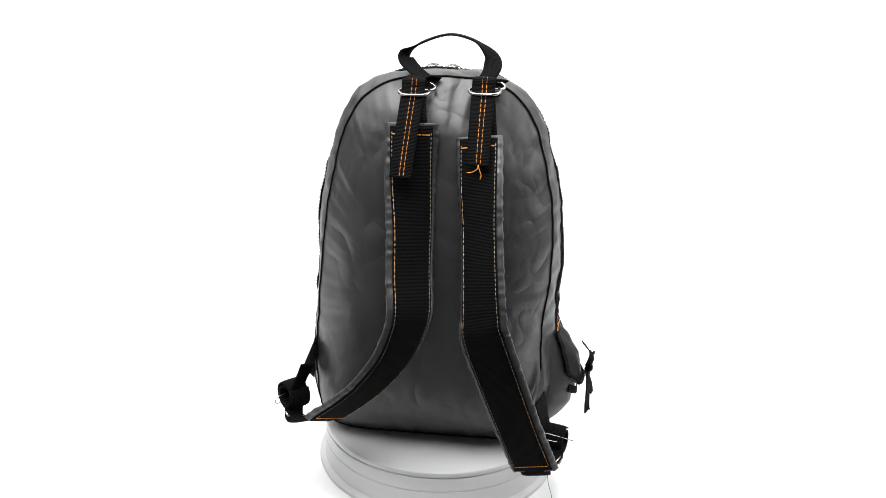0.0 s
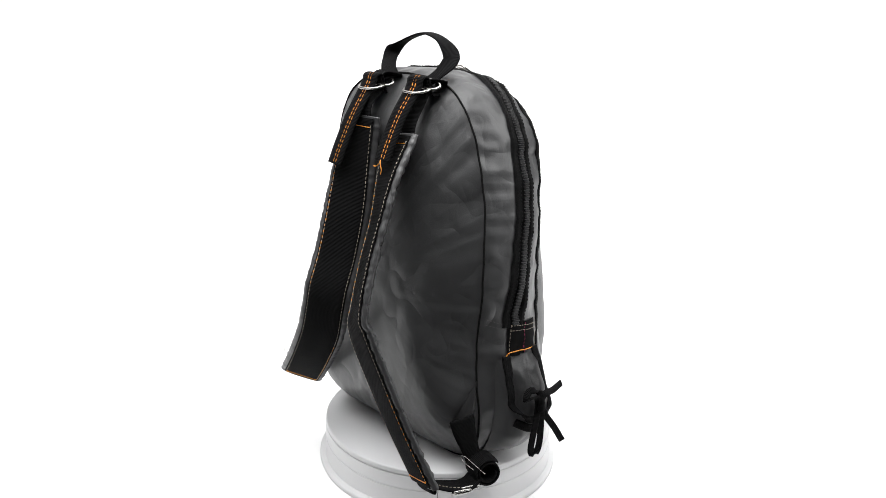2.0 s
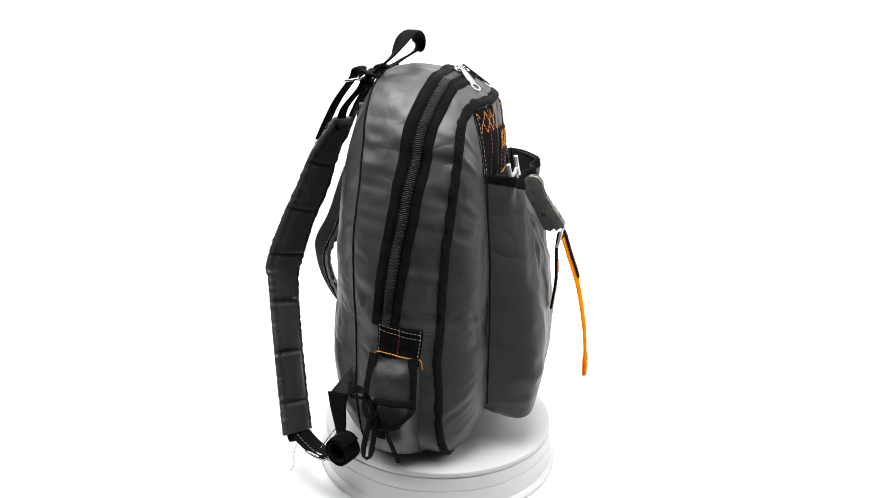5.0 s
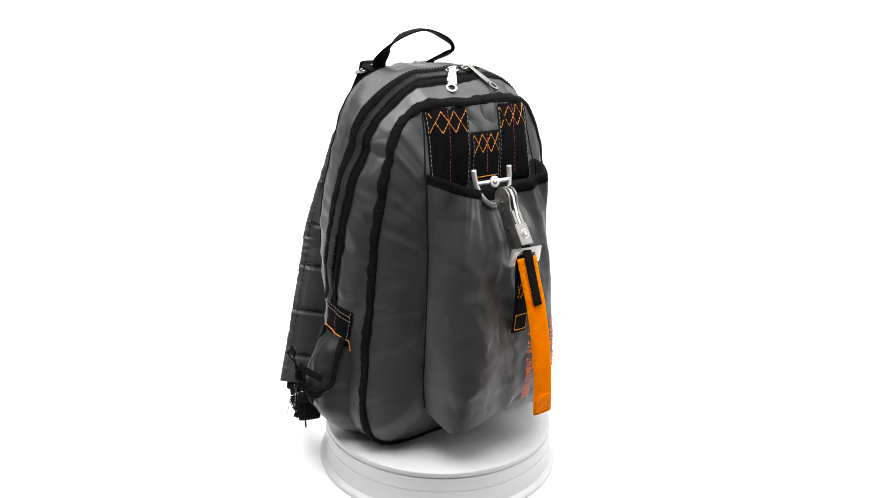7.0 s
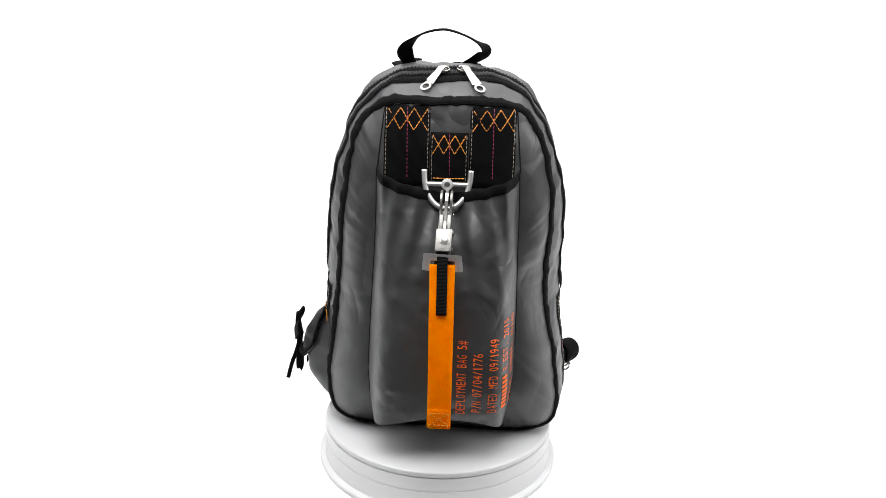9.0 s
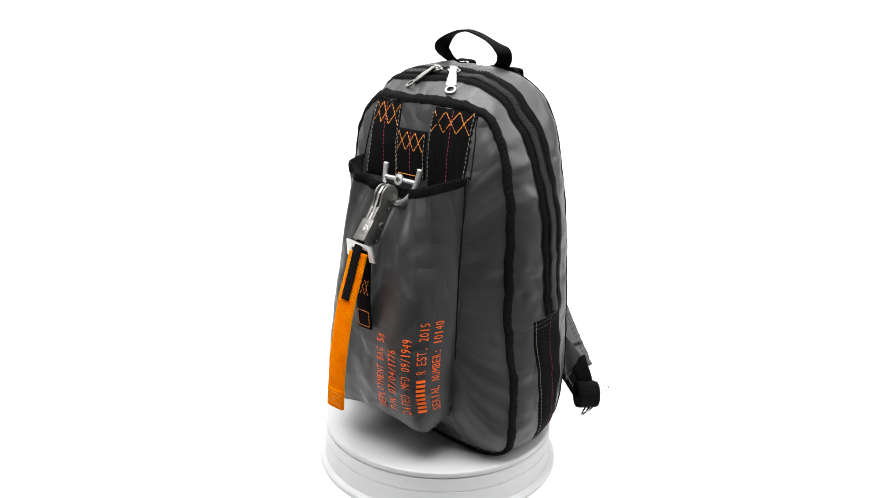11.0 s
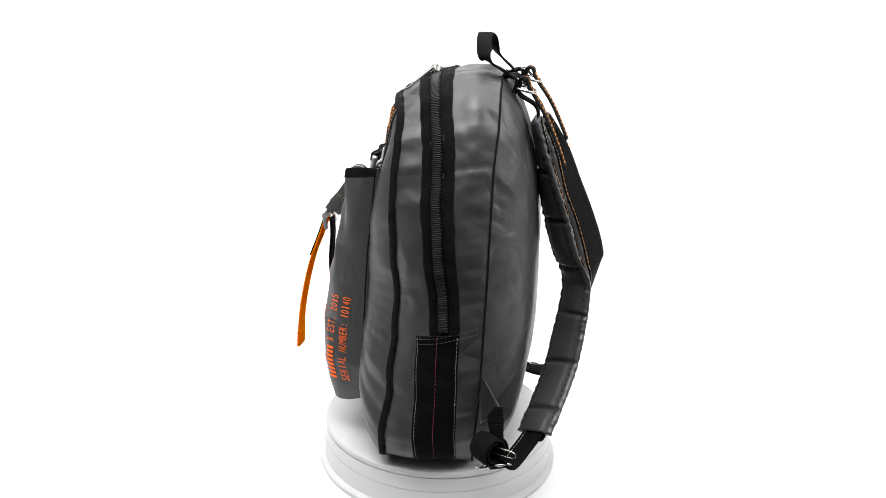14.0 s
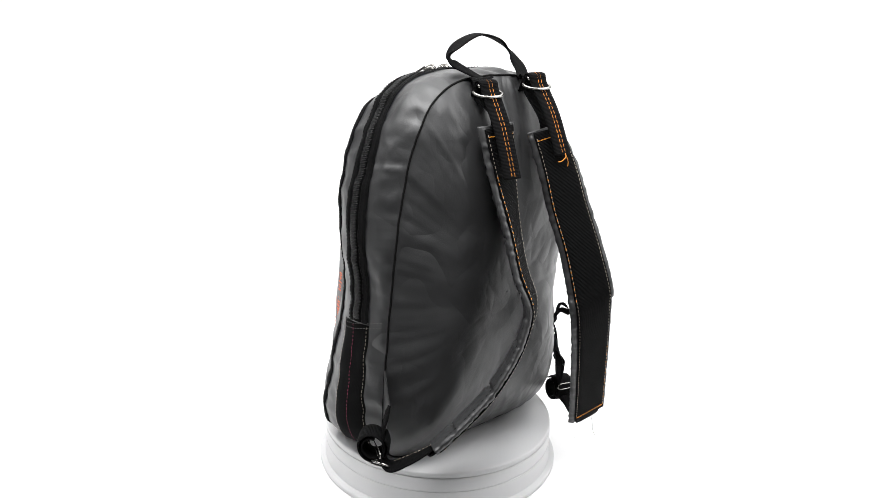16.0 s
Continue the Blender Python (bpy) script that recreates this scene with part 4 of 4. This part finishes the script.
def build_anchor(x, ring, end, strap_top):
    """Black web from the pack's top, two rings, and the folded web with orange stitches that hangs from them."""
    rx, ry, rz = ring
    X = (1, -0.05, 0)
    loop = [(x + 0.012, -0.066, 0.446, 1, .2, 0, .024), (rx + 0.004, -0.078, 0.450, 1, 0, 0, .024), (rx, ry - 0.001, rz + 0.003, 1, 0, 0, .022), (rx + 0.002, -0.078, rz - 0.010, 1, 0, 0, .022), (rx + 0.01, -0.070, 0.436, 1, 0, 0, .022)]
    part("anchor_web", band(loop, 0.0030, 30), BLACK, pack, "black anchor loop", 0, OFFSET)
    metal_ring((rx + 0.001, ry - 0.0125, rz - 0.005), (1, -0.05, 0.02), (0, -0.95, -0.22), 0.034, 0.023, 0.0016)
    metal_ring((rx + 0.006, ry - 0.004, rz + 0.001), (0.93, 0.3, -0.12), (-0.2, 0.75, 0.55), 0.033, 0.014, 0.0015)
    sx, sy, sz = strap_top
    under = [(sx, sy + 0.002, sz - 0.012, *X, .025), (sx * 0.6 + rx * 0.4, sy + 0.006, sz + 0.012, *X, .024), (rx, ry - 0.005, rz - 0.010, *X, .024), (rx, ry - 0.008, rz + 0.006, *X, .024)]
    part("under_web", band(under, 0.0024, 24), BLACK, pack, "", 0, OFFSET)
    over = [(rx + 0.001, ry - 0.003, rz - 0.001, *X, .025), (rx + 0.0005, ry - 0.0065, rz + 0.0075, *X, .025), (rx, ry - 0.0135, rz + 0.0065, *X, .025), (rx, ry - 0.0175, rz - 0.004, *X, .025),
            (lerp(rx, end[0], .35), lerp(ry - 0.018, end[1], .45), lerp(rz, end[2], .4), *X, .0245), (lerp(rx, end[0], .75), lerp(ry - 0.016, end[1], .8), lerp(rz, end[2], .75), *X, .024), (*end, *X, .024)]
    w = part("adjuster_web", band(over, 0.0030, 70), BLACK, pack, "black adjuster web with twin orange stitch rows", 0, OFFSET)
    st = bmesh.new()
    F = frames_of(over, 70)
    h = -0.00155 if F[50][3].y > 0 else 0.00155
    seam_line(st, over, 90, -0.10, h, 0.12, 0.99, length=0.0042, gap=0.0014, r=0.00034)
    seam_line(st, over, 90, 0.26, h, 0.12, 0.99, length=0.0042, gap=0.0014, r=0.00034)
    part("orange_stitching", st, THREAD_O, w, "", 0, OFFSET)
    return w


def build_strap(path, name):
    """Padded shoulder strap: quilted grey pad with a wide black web sewn to its outer face."""
    n = 260
    F = frames_of(path, n)
    sg = -1 if F[n // 2][3].y > 0 else 1
    # pad with a puffed section and gathered rolled edges
    rows, uvs, run = [], [], 0.0
    seg = 14
    for i, (p, t, a, nn, w) in enumerate(F):
        o = nn * sg
        if i:
            run += (p - F[i - 1][0]).length
        quilt = 1 - 0.95 * max(0.0, math.cos(run * 2 * math.pi / 0.062)) ** 24
        row, uv = [], []
        for side in (1, -1):
            for j in range(seg + 1):
                q = (-1 + 2 * j / seg) * side
                roll = math.exp(-((abs(q) - 0.93) / 0.07) ** 2)
                groove = math.exp(-((abs(q) - 0.76) / 0.05) ** 2)
                gather = 0.0050 * noise.noise(Vector((run * 170, q * 4, side * 3 + len(name)))) * roll
                th = 0.0042 * (1 - abs(q) ** 10) + 0.0020 * roll - (0.0016 if side > 0 else 0.0030) * groove + gather
                if side < 0:
                    th = (th + 0.0034 * (1 - abs(q / 0.78) ** 2 if abs(q) < 0.78 else 0)) * lerp(0.35, 1, quilt)
                wob = 1 + (0.035 * noise.noise(Vector((run * 90, 2, len(name)))) + 0.02 * noise.noise(Vector((run * 240, q, 8)))) * abs(q) ** 3
                row.append(p + a * (w / 2 * q * wob) + o * (side * th))
                uv.append((run, q))
        rows.append(row)
        uvs.append(uv)
    bm = grid_mesh(rows, True, uvs)
    bm.verts.ensure_lookup_table()
    k = len(rows[0])
    bm.faces.new(bm.verts[:k])
    bm.faces.new(bm.verts[-k:])
    bmesh.ops.recalc_face_normals(bm, faces=bm.faces)
    strap = part("shoulder_strap", bm, GREY, pack, "padded grey nylon shoulder strap with gathered edges", 0, OFFSET)
    h = 0.0050 * sg
    web = [(*(p + nn * h), *a, w * 0.80) for p, t, a, nn, w in F[2:n - 1]]
    wb = part("strap_web", band(web[::4], 0.0022, 110), BLACK, strap, "wide ribbed black webbing face", 0, OFFSET)
    pale, orange = bmesh.new(), bmesh.new()
    hh = h + sg * 0.0013
    for q in (-0.73, 0.73):
        seam_line(pale, path, 160, q, hh, 0.03, 0.98, length=0.0030, gap=0.0018, r=0.00030)
    seam_line(orange, path, 160, -0.735, hh, 0.14, 0.50, length=0.0026, gap=0.0042, r=0.0004)
    seam_line(orange, path, 160, 0.735, hh, 0.70, 0.98, length=0.0026, gap=0.0042, r=0.0004)
    cross_line(orange, path, 160, 0.035, -0.73, 0.73, hh, length=0.004, gap=0.0006, r=0.0006)
    cross_line(orange, path, 160, 0.975, -0.73, 0.73, hh, length=0.004, gap=0.0006, r=0.0006)
    part("pale_stitching", pale, THREAD_W, strap, "", 0, OFFSET)
    part("orange_stitching", orange, THREAD_O, strap, "", 0, OFFSET)
    # folded end of the web showing past the pad
    p, t, a, nn, w = F[n]
    tip = [(*(p - t * 0.012 + nn * h * 0.6), *a, w * 0.62), (*(p + t * 0.004 + nn * h * 0.5), *a, w * 0.60), (*(p + t * 0.009), *a, w * 0.58), (*(p + t * 0.004 - nn * h * 0.6), *a, w * 0.58)]
    part("web_end", band(tip, 0.003, 20), BLACK, strap, "black folded web end", 0, OFFSET)
    # quilting thread on the inner face
    q = bmesh.new()
    for e in (-0.78, 0.78):
        seam_line(q, path, 160, e, -sg * 0.0036, 0.02, 0.98, length=0.004, gap=0.003)
    part("quilt_stitching", q, THREAD_B, strap, "", 0, OFFSET)
    return strap


def build_lower(side, strap_end, ring_c, coil_c, coil_r, coil_ax, lug, hem):
    """Web from the strap's end through two rings, rolled spare web held by a wire clip, and the cloth lug at the seam."""
    ex, ey, ez = strap_end
    ca = Vector(coil_ax).normalized()
    A = tuple(hem)
    mid = lerp(Vector(strap_end), Vector(ring_c), 0.5) + Vector((0, 0, -0.003))
    web = [(ex, ey, ez, *A, .034), (*mid, *lerp(Vector(A), ca, .5), .028), (*ring_c, *ca, .024), (*(Vector(ring_c) + (Vector(coil_c) - Vector(ring_c)) * 0.6), *ca, .024)]
    w = part("lower_web", band(web, 0.0045, 30), BLACK, pack, "black lower strap web", 0, OFFSET)
    st = bmesh.new()
    for h in (0.0026, -0.0026):
        seam_line(st, web, 40, 0.6, h, 0.05, 0.7, length=0.0030, gap=0.0018, r=0.00027)
    part("pale_stitching", st, THREAD_W, w, "", 0, OFFSET)
    # rolled spare web
    u = ca.orthogonal().normalized()
    v = ca.cross(u)
    spiral = []
    for k in range(25):
        q = k / 24 * 2 * math.pi * 1.9
        r = coil_r * (1 - 0.42 * k / 24)
        spiral.append((*(Vector(coil_c) + u * r * math.cos(q) + v * r * 1.12 * math.sin(q)), *ca, .026))
    part("web_roll", band(spiral, 0.0030, 90), BLACK, pack, "spare black web rolled into a coil", 0, OFFSET)
    # rings
    for d in (-0.006, 0.006):
        c = Vector(coil_c) + Vector((0.002 * side, d - (0.030 if side > 0 else 0.007), -coil_r - (-0.0020 if side > 0 else 0.0030)))
        metal_ring(c, (0.25 * side, 0.95, -0.12), (0.62 * side, -0.15, 0.7), 0.027, 0.013, 0.0013)
    # wire clip through the roll
    if side < 0:
        b, o, far = Vector(coil_c), Vector((-0.4, -0.92, 0.0)), 0.034
    else:
        b, o, far = Vector((0.170, -0.096, 0.026)), Vector((-0.9, 0.1, 0.05)), 0.034
    clip = [b - o * 0.012 + Vector((0, 0, .003)), b + o * (far - 0.007) + Vector((0, 0, .006)), b + o * far + Vector((0, 0, .002)), b + o * (far - 0.006) + Vector((0, 0, -.002)), b + o * 0.006 + Vector((0, 0, -.003))]
    part("wire_clip", tube([tuple(p) for p in clip], 0.0006, 40, 6), CHROME, pack, "bent steel wire clip", 0, OFFSET)
    # cloth lug and its web
    top, tip, foot = [Vector(q) for q in lug]
    rows = []
    for k in range(13):
        f = k / 12
        e0 = lerp(top, foot, f)
        e1 = lerp(top, tip, min(1, f * 1.25)) if f < 0.8 else lerp(tip, foot, (f - 0.8) / 0.2 * 0.35)
        rows.append([lerp(e0, e1, j / 6) + Vector((side * 0.002 * math.sin(math.pi * j / 6) * math.sin(math.pi * f), 0, 0)) for j in range(7)])
    bm = grid_mesh(rows)
    bmesh.ops.solidify(bm, geom=bm.faces[:], thickness=0.004)
    bmesh.ops.recalc_face_normals(bm, faces=bm.faces)
    lg = part("strap_lug", bm, GREY, pack, "folded grey cloth lug at the seam", 0, OFFSET)
    if side > 0:
        drop = [(0.1375, -0.0930, 0.079, .35, .9, .34, .030), (0.1410, -0.0905, 0.062, .4, .88, .25, .027), (0.148, -0.0850, 0.034, .55, .8, .1, .019), (0.156, -0.0845, 0.012, *ca, .017)]
    else:
        drop = [(-0.1475, -0.0885, 0.099, .55, .8, -.3, .022), (-0.152, -0.0900, 0.088, .5, .85, -.2, .022), (-0.1590, -0.0930, 0.070, .6, .8, 0, .020), (-0.162, -0.0980, 0.044, *ca, .020)]
    part("lug_web", band(drop, 0.0030, 30), BLACK, lg, "black web running down to the rings", 0, OFFSET)
    return w


# ---- sides: wide web, seams and the tie-top pouch ----
def side_patch(side, y0, y1, z1, z0, lift, mat, name, label, ny=8, nz=30):
    rows, uvs = [], []
    for i in range(nz + 1):
        z = lerp(z1, z0, i / nz)
        row, uv = [], []
        for j in range(ny + 1):
            s = s_at(side, z, 0.5)
            y = lerp(y0, y1, j / ny)
            v = v_at(s, y)
            e = -0.0014 if j in (0, ny) or i in (0, nz) else 0
            row.append(side_point(s, v) + side_normal(s, v) * (lift + e))
            uv.append((z, y))
        rows.append(row)
        uvs.append(uv)
    bm = grid_mesh(rows, False, uvs)
    bmesh.ops.recalc_face_normals(bm, faces=bm.faces)
    return part(name, bm, mat, pack, label, 0, OFFSET)


def side_stitch(bm, side, pts, lift, **kw):
    L, N = [], []
    for (y0, z0), (y1, z1) in zip(pts, pts[1:]):
        for k in range(16):
            y, z = lerp(y0, y1, k / 15), lerp(z0, z1, k / 15)
            s = s_at(side, z, 0.5)
            v = v_at(s, y)
            n = side_normal(s, v)
            L.append(side_point(s, v) + n * lift)
            N.append(n)
    dashes(bm, L, N, **kw)


def build_sides():
    web = side_patch(-1, -0.045, 0.004, 0.176, 0.016, 0.0016, FLAT, "side_web", "wide black webbing down the side")
    pale, plum, grey = bmesh.new(), bmesh.new(), bmesh.new()
    for y in (-0.0425, 0.0015):
        side_stitch(pale, -1, [(y, 0.174), (y - 0.001, 0.02)], 0.0020, length=0.0030, gap=0.0018, r=0.00027)
    side_stitch(plum, -1, [(-0.0205, 0.174), (-0.0205, 0.02)], 0.0020, length=0.0030, gap=0.0018, r=0.00027)
    for z in (0.174, 0.168):
        side_stitch(grey, -1, [(-0.064, z + 0.009), (-0.02, z), (0.022, z - 0.004)], 0.0019, length=0.003, gap=0.002, r=0.0003)
    part("pale_stitching", pale, THREAD_W, web, "", 0, OFFSET)
    part("plum_stitching", plum, THREAD_P, web, "", 0, OFFSET)
    part("cross_stitching", grey, THREAD_G, web, "", 0, OFFSET)
    web = side_patch(1, -0.037, 0.013, 0.182, 0.138, 0.0026, FLAT, "side_web", "short black webbing under the zip end", nz=14)
    pale, plum, orange, grey = bmesh.new(), bmesh.new(), bmesh.new(), bmesh.new()
    for y in (-0.0345, 0.0105):
        side_stitch(pale, 1, [(y, 0.181), (y, 0.142)], 0.0031, length=0.0030, gap=0.0018, r=0.00027)
    side_stitch(plum, 1, [(-0.012, 0.181), (-0.012, 0.142)], 0.0031, length=0.0030, gap=0.0018, r=0.00027)
    for z in (0.180, 0.174):
        side_stitch(pale, 1, [(-0.035, z), (0.012, z - 0.004)], 0.0030, length=0.003, gap=0.0016, r=0.0003)
        side_stitch(grey, 1, [(-0.064, z + 0.008), (-0.037, z)], 0.0006, length=0.003, gap=0.0016, r=0.0003)
        side_stitch(grey, 1, [(0.014, z - 0.004), (0.025, z - 0.003)], 0.0006, length=0.003, gap=0.0016, r=0.0003)
    side_stitch(orange, 1, [(-0.040, 0.143), (-0.036, 0.1475), (0.014, 0.1475), (0.0165, 0.133)], 0.0033, length=0.0035, gap=0.0005, r=0.0006)
    side_stitch(pale, 1, [(-0.040, 0.143), (-0.046, 0.03)], 0.0010, length=0.0030, gap=0.0018, r=0.00027)
    part("pale_stitching", pale, THREAD_W, web, "", 0, OFFSET)
    part("plum_stitching", plum, THREAD_P, web, "", 0, OFFSET)
    part("orange_stitching", orange, THREAD_O, web, "", 0, OFFSET)
    part("cross_stitching", grey, THREAD_G, web, "", 0, OFFSET)


def side_at(side, y, z):
    s = s_at(side, max(0.006, z), 0.5)
    return side_point(s, min(1, max(0, v_at(s, y))))


def pouch_out(a, z):
    h = (z - 0.006) / 0.136
    prof = float(np.interp(h, [0, .12, .3, .5, .75, .92, 1], [.15, .62, .95, 1.0, .8, .35, .03]))
    return 0.029 * prof * (1 - abs(a) ** 4)


def pouch_point(a, z, lift=0.0):
    y = -0.019 + a * 0.031
    p = side_at(1, y, z)
    p.x += pouch_out(a, z) + lift
    p.x += crumple(p, 0.003, 40) * (1 - abs(a) ** 3)
    p.z = z
    return p


def build_pouch():
    rows = [[pouch_point(lerp(-1, 1, j / 24), z) for j in range(25)] for z in np.linspace(0.142, 0.006, 34)]
    bm = grid_mesh(rows)
    bmesh.ops.recalc_face_normals(bm, faces=bm.faces)
    pouch = part("side_pouch", bm, GREY, pack, "small bulging grey side pouch", 0, OFFSET)
    # flap with rounded corners

    def flap_point(a, h, lift=0.0):
        depth = 0.074 * (1 - 0.22 * abs(a) ** 4)
        z = 0.146 - depth * h
        p = pouch_point(a * 0.88, z)
        p.y = -0.0175 + a * (0.0245 + 0.004 * h)
        p.x = max(p.x, side_at(1, p.y, z).x + 0.002) + 0.0045 * min(1, h * 4) + 0.003 * h * h + lift
        return p

    rows = [[flap_point(lerp(-1, 1, j / 20), i / 20) for j in range(21)] for i in range(21)]
    bm = grid_mesh(rows)
    bmesh.ops.solidify(bm, geom=bm.faces[:], thickness=0.002)
    bmesh.ops.recalc_face_normals(bm, faces=bm.faces)
    flap = part("pouch_flap", bm, GREY, pouch, "grey flap edged in black tape", 0, OFFSET)
    edge = []
    for k in range(9):
        q = flap_point(-0.96, k / 8 * 0.9, 0.0012)
        edge.append((*q, 0.25, 1, 0.05, 0.011))
    for k in range(1, 8):
        a = lerp(-0.9, 0.9, k / 8)
        q = flap_point(a, 0.95, 0.0012)
        edge.append((*q, -0.15, abs(a) * -a * 1.3, -1, 0.011))
    for k in range(9):
        q = flap_point(0.96, 0.9 - k / 8 * 0.9, 0.0012)
        edge.append((*q, 0.25 * 0, -1, -0.05, 0.011))
    part("flap_binding", band(edge, 0.0032, 90), TAPE, pouch, "black tape edging", 0, OFFSET)
    # black tape tail under the flap
    tail = [(*pouch_point(-0.75, 0.07, 0.003), 0, 0.1, 1, .010), (*pouch_point(-0.3, 0.062, 0.003), 0, 0.1, 1, .010), (*pouch_point(0.1, 0.06, 0.003), 0, 0.1, 1, .010)]
    part("pouch_tape", band(tail, 0.002, 14), TAPE, pouch, "", 0, OFFSET)
    # bow of black cord tape
    K = flap_point(-0.02, 0.9, 0.006)
    kx, ky, kz = K.x - 0.002, K.y - 0.009, K.z + 0.015

    def ribbon(pts, nm):
        rows = [(kx + dx, ky + dy, kz + dz, 0.5, ax, az, 0.0078) for dx, dy, dz, ax, az in pts]
        part(nm, band(rows, 0.0016, 36), BLACK, bow, "", 0, OFFSET)

    bow = new("tie_bow")
    bow.parent = pack
    tagged(bow, "black tape tied in a loose bow")
    ribbon([(0, 0, 0, .6, .6), (0.005, -0.010, 0.016, .8, .4), (0.004, -0.027, 0.018, .6, .7), (0.003, -0.020, 0.027, .2, -1), (0.006, -0.006, 0.021, .9, .2), (0.006, -0.001, 0.003, .8, .3)], "bow_loop")
    ribbon([(0.001, 0, 0.001, .3, .9), (0.005, 0.004, 0.015, .8, -.5), (0.003, 0.022, 0.014, .3, -.9), (-0.003, 0.045, 0.013, .1, -1)], "bow_end")
    ribbon([(0, 0, -0.001, .9, .1), (0.003, -0.006, -0.018, .9, -.2), (0.003, -0.012, -0.050, .9, -.1), (0.005, -0.008, -0.058, .6, .7), (0.006, -0.001, -0.046, .9, .2), (0.004, 0.002, -0.012, .9, .1), (0.003, 0.001, 0.0, .9, .1)], "bow_loop")
    ribbon([(0.001, 0.001, 0, .8, .6), (0.004, 0.013, -0.018, .8, .6), (0.009, 0.023, -0.034, .8, .6), (0.013, 0.033, -0.052, .8, .6)], "bow_end")
    bm = bmesh.new()
    bmesh.ops.create_icosphere(bm, subdivisions=2, radius=1.0)
    for v in bm.verts:
        v.co = Vector((kx + 0.004, ky, kz)) + Vector((v.co.x * 0.005, v.co.y * 0.0045, v.co.z * 0.007)) * (1 + 0.12 * noise.noise(v.co * 3))
    part("bow_knot", bm, BLACK, bow, "", 0, OFFSET)


front_web(0.0225, 0.0755, 0.417, 0.325, 0.0016, "front_web", "black webbing with orange zigzag and plum centre stitches")
front_web(-0.0755, -0.0225, 0.417, 0.325, 0.0016, "front_web", "black webbing with orange zigzag and plum centre stitches")
front_web(-0.0215, 0.0220, 0.389, 0.334, 0.0036, "ring_web", "black webbing tongue holding the fork ring")
pocket = build_pocket()
for text, arc, z0 in (("DEPLOYMENT BAG 5#", 0.0285, 0.0713), ("P/N 07/04/1776", 0.0470, 0.0736), ("DATED MFD 09/1949", 0.0655, 0.0728), ("|||||||| R EST. 2015", 0.0838, 0.075), ("SERIAL NUMBER: 10140", 0.1018, 0.0755)):
    print_line(text, arc, z0, pocket)
build_front_hardware()
build_sliders()
build_handle()
L_STRAP = [(-0.020, -0.108, 0.405, 1, .05, 0, .058), (-0.019, -0.121, 0.350, .95, .3, 0, .057), (-0.016, -0.135, 0.297, .85, .52, -.05, .057), (-0.014, -0.150, 0.248, .82, .57, -.08, .057), (-0.0105, -0.166, 0.213, .8, .58, -.15, .057),
           (-0.015, -0.168, 0.188, .77, .62, -.25, .056), (-0.030, -0.164, 0.152, .72, .7, -.3, .057), (-0.057, -0.157, 0.114, .68, .72, -.3, .056), (-0.086, -0.146, 0.083, .66, .72, -.32, .056), (-0.117, -0.133, 0.054, .66, .72, -.33, .056)]
R_STRAP = [(0.0535, -0.112, 0.394, 1, -.08, .1, .051), (0.0575, -0.1345, 0.352, .95, -.3, .14, .052), (0.062, -0.151, 0.308, .88, -.44, .2, .052), (0.066, -0.170, 0.264, .86, -.43, .25, .053), (0.070, -0.185, 0.218, .78, -.33, .5, .057),
           (0.0735, -0.187, 0.192, .78, -.28, .55, .059), (0.091, -0.177, 0.140, .9, -.24, .36, .058), (0.112, -0.163, 0.080, .93, -.24, .3, .057), (0.136, -0.146, 0.016, .95, -.24, .27, .057)]
build_strap(L_STRAP, "left")
build_strap(R_STRAP, "right")
build_anchor(-0.012, (-0.021, -0.082, 0.442), (-0.0265, -0.144, 0.352), (-0.014, -0.113, 0.405))
build_anchor(0.060, (0.055, -0.083, 0.446), (0.0545, -0.143, 0.369), (0.062, -0.116, 0.394))
build_lower(1, (0.134, -0.146, 0.017), (0.157, -0.104, 0.006), (0.160, -0.077, 0.018), 0.0165, (0.95, -0.3, 0.0), ((0.139, -0.072, 0.120), (0.1305, -0.108, 0.069), (0.144, -0.078, 0.070)), (1, -0.2, 0.2))
build_lower(-1, (-0.116, -0.133, 0.055), (-0.160, -0.106, 0.034), (-0.1675, -0.0855, 0.057), 0.0175, (0.67, 0.74, 0.0), ((-0.1385, -0.068, 0.137), (-0.1515, -0.0960, 0.099), (-0.1440, -0.072, 0.072)), (0.7, 0.6, -0.3))
build_sides()
build_pouch()
# loose thread ends
for path in ([(0.0555, -0.1455, 0.371), (0.0548, -0.1470, 0.367), (0.049, -0.1465, 0.363), (0.0440, -0.1455, 0.3625)], [(0.0555, -0.1455, 0.371), (0.0570, -0.1470, 0.366), (0.0590, -0.1475, 0.361), (0.0582, -0.1480, 0.356)]):
    part("loose_thread", tube(path, 0.00045, 16, 5), THREAD_O, pack, "loose orange thread end", 0, OFFSET)
part("loose_thread", tube([(0.150, -0.140, 0.012), (0.153, -0.144, -0.004), (0.157, -0.143, -0.018), (0.158, -0.147, -0.026)], 0.0003, 24, 5), THREAD_B, pack, "loose black thread", 0, OFFSET)


def motions():
    rate = -19.5135
    walk(pack, [(k * 0.5, pose(0, 0, 0, 0, 0, -6.0 + rate * k * 0.5)) for k in range(33)])
    walk(platter, [(k * 0.5, pose(0, 0, 0, 0, 0, rate * k * 0.5)) for k in range(33)])


motions()
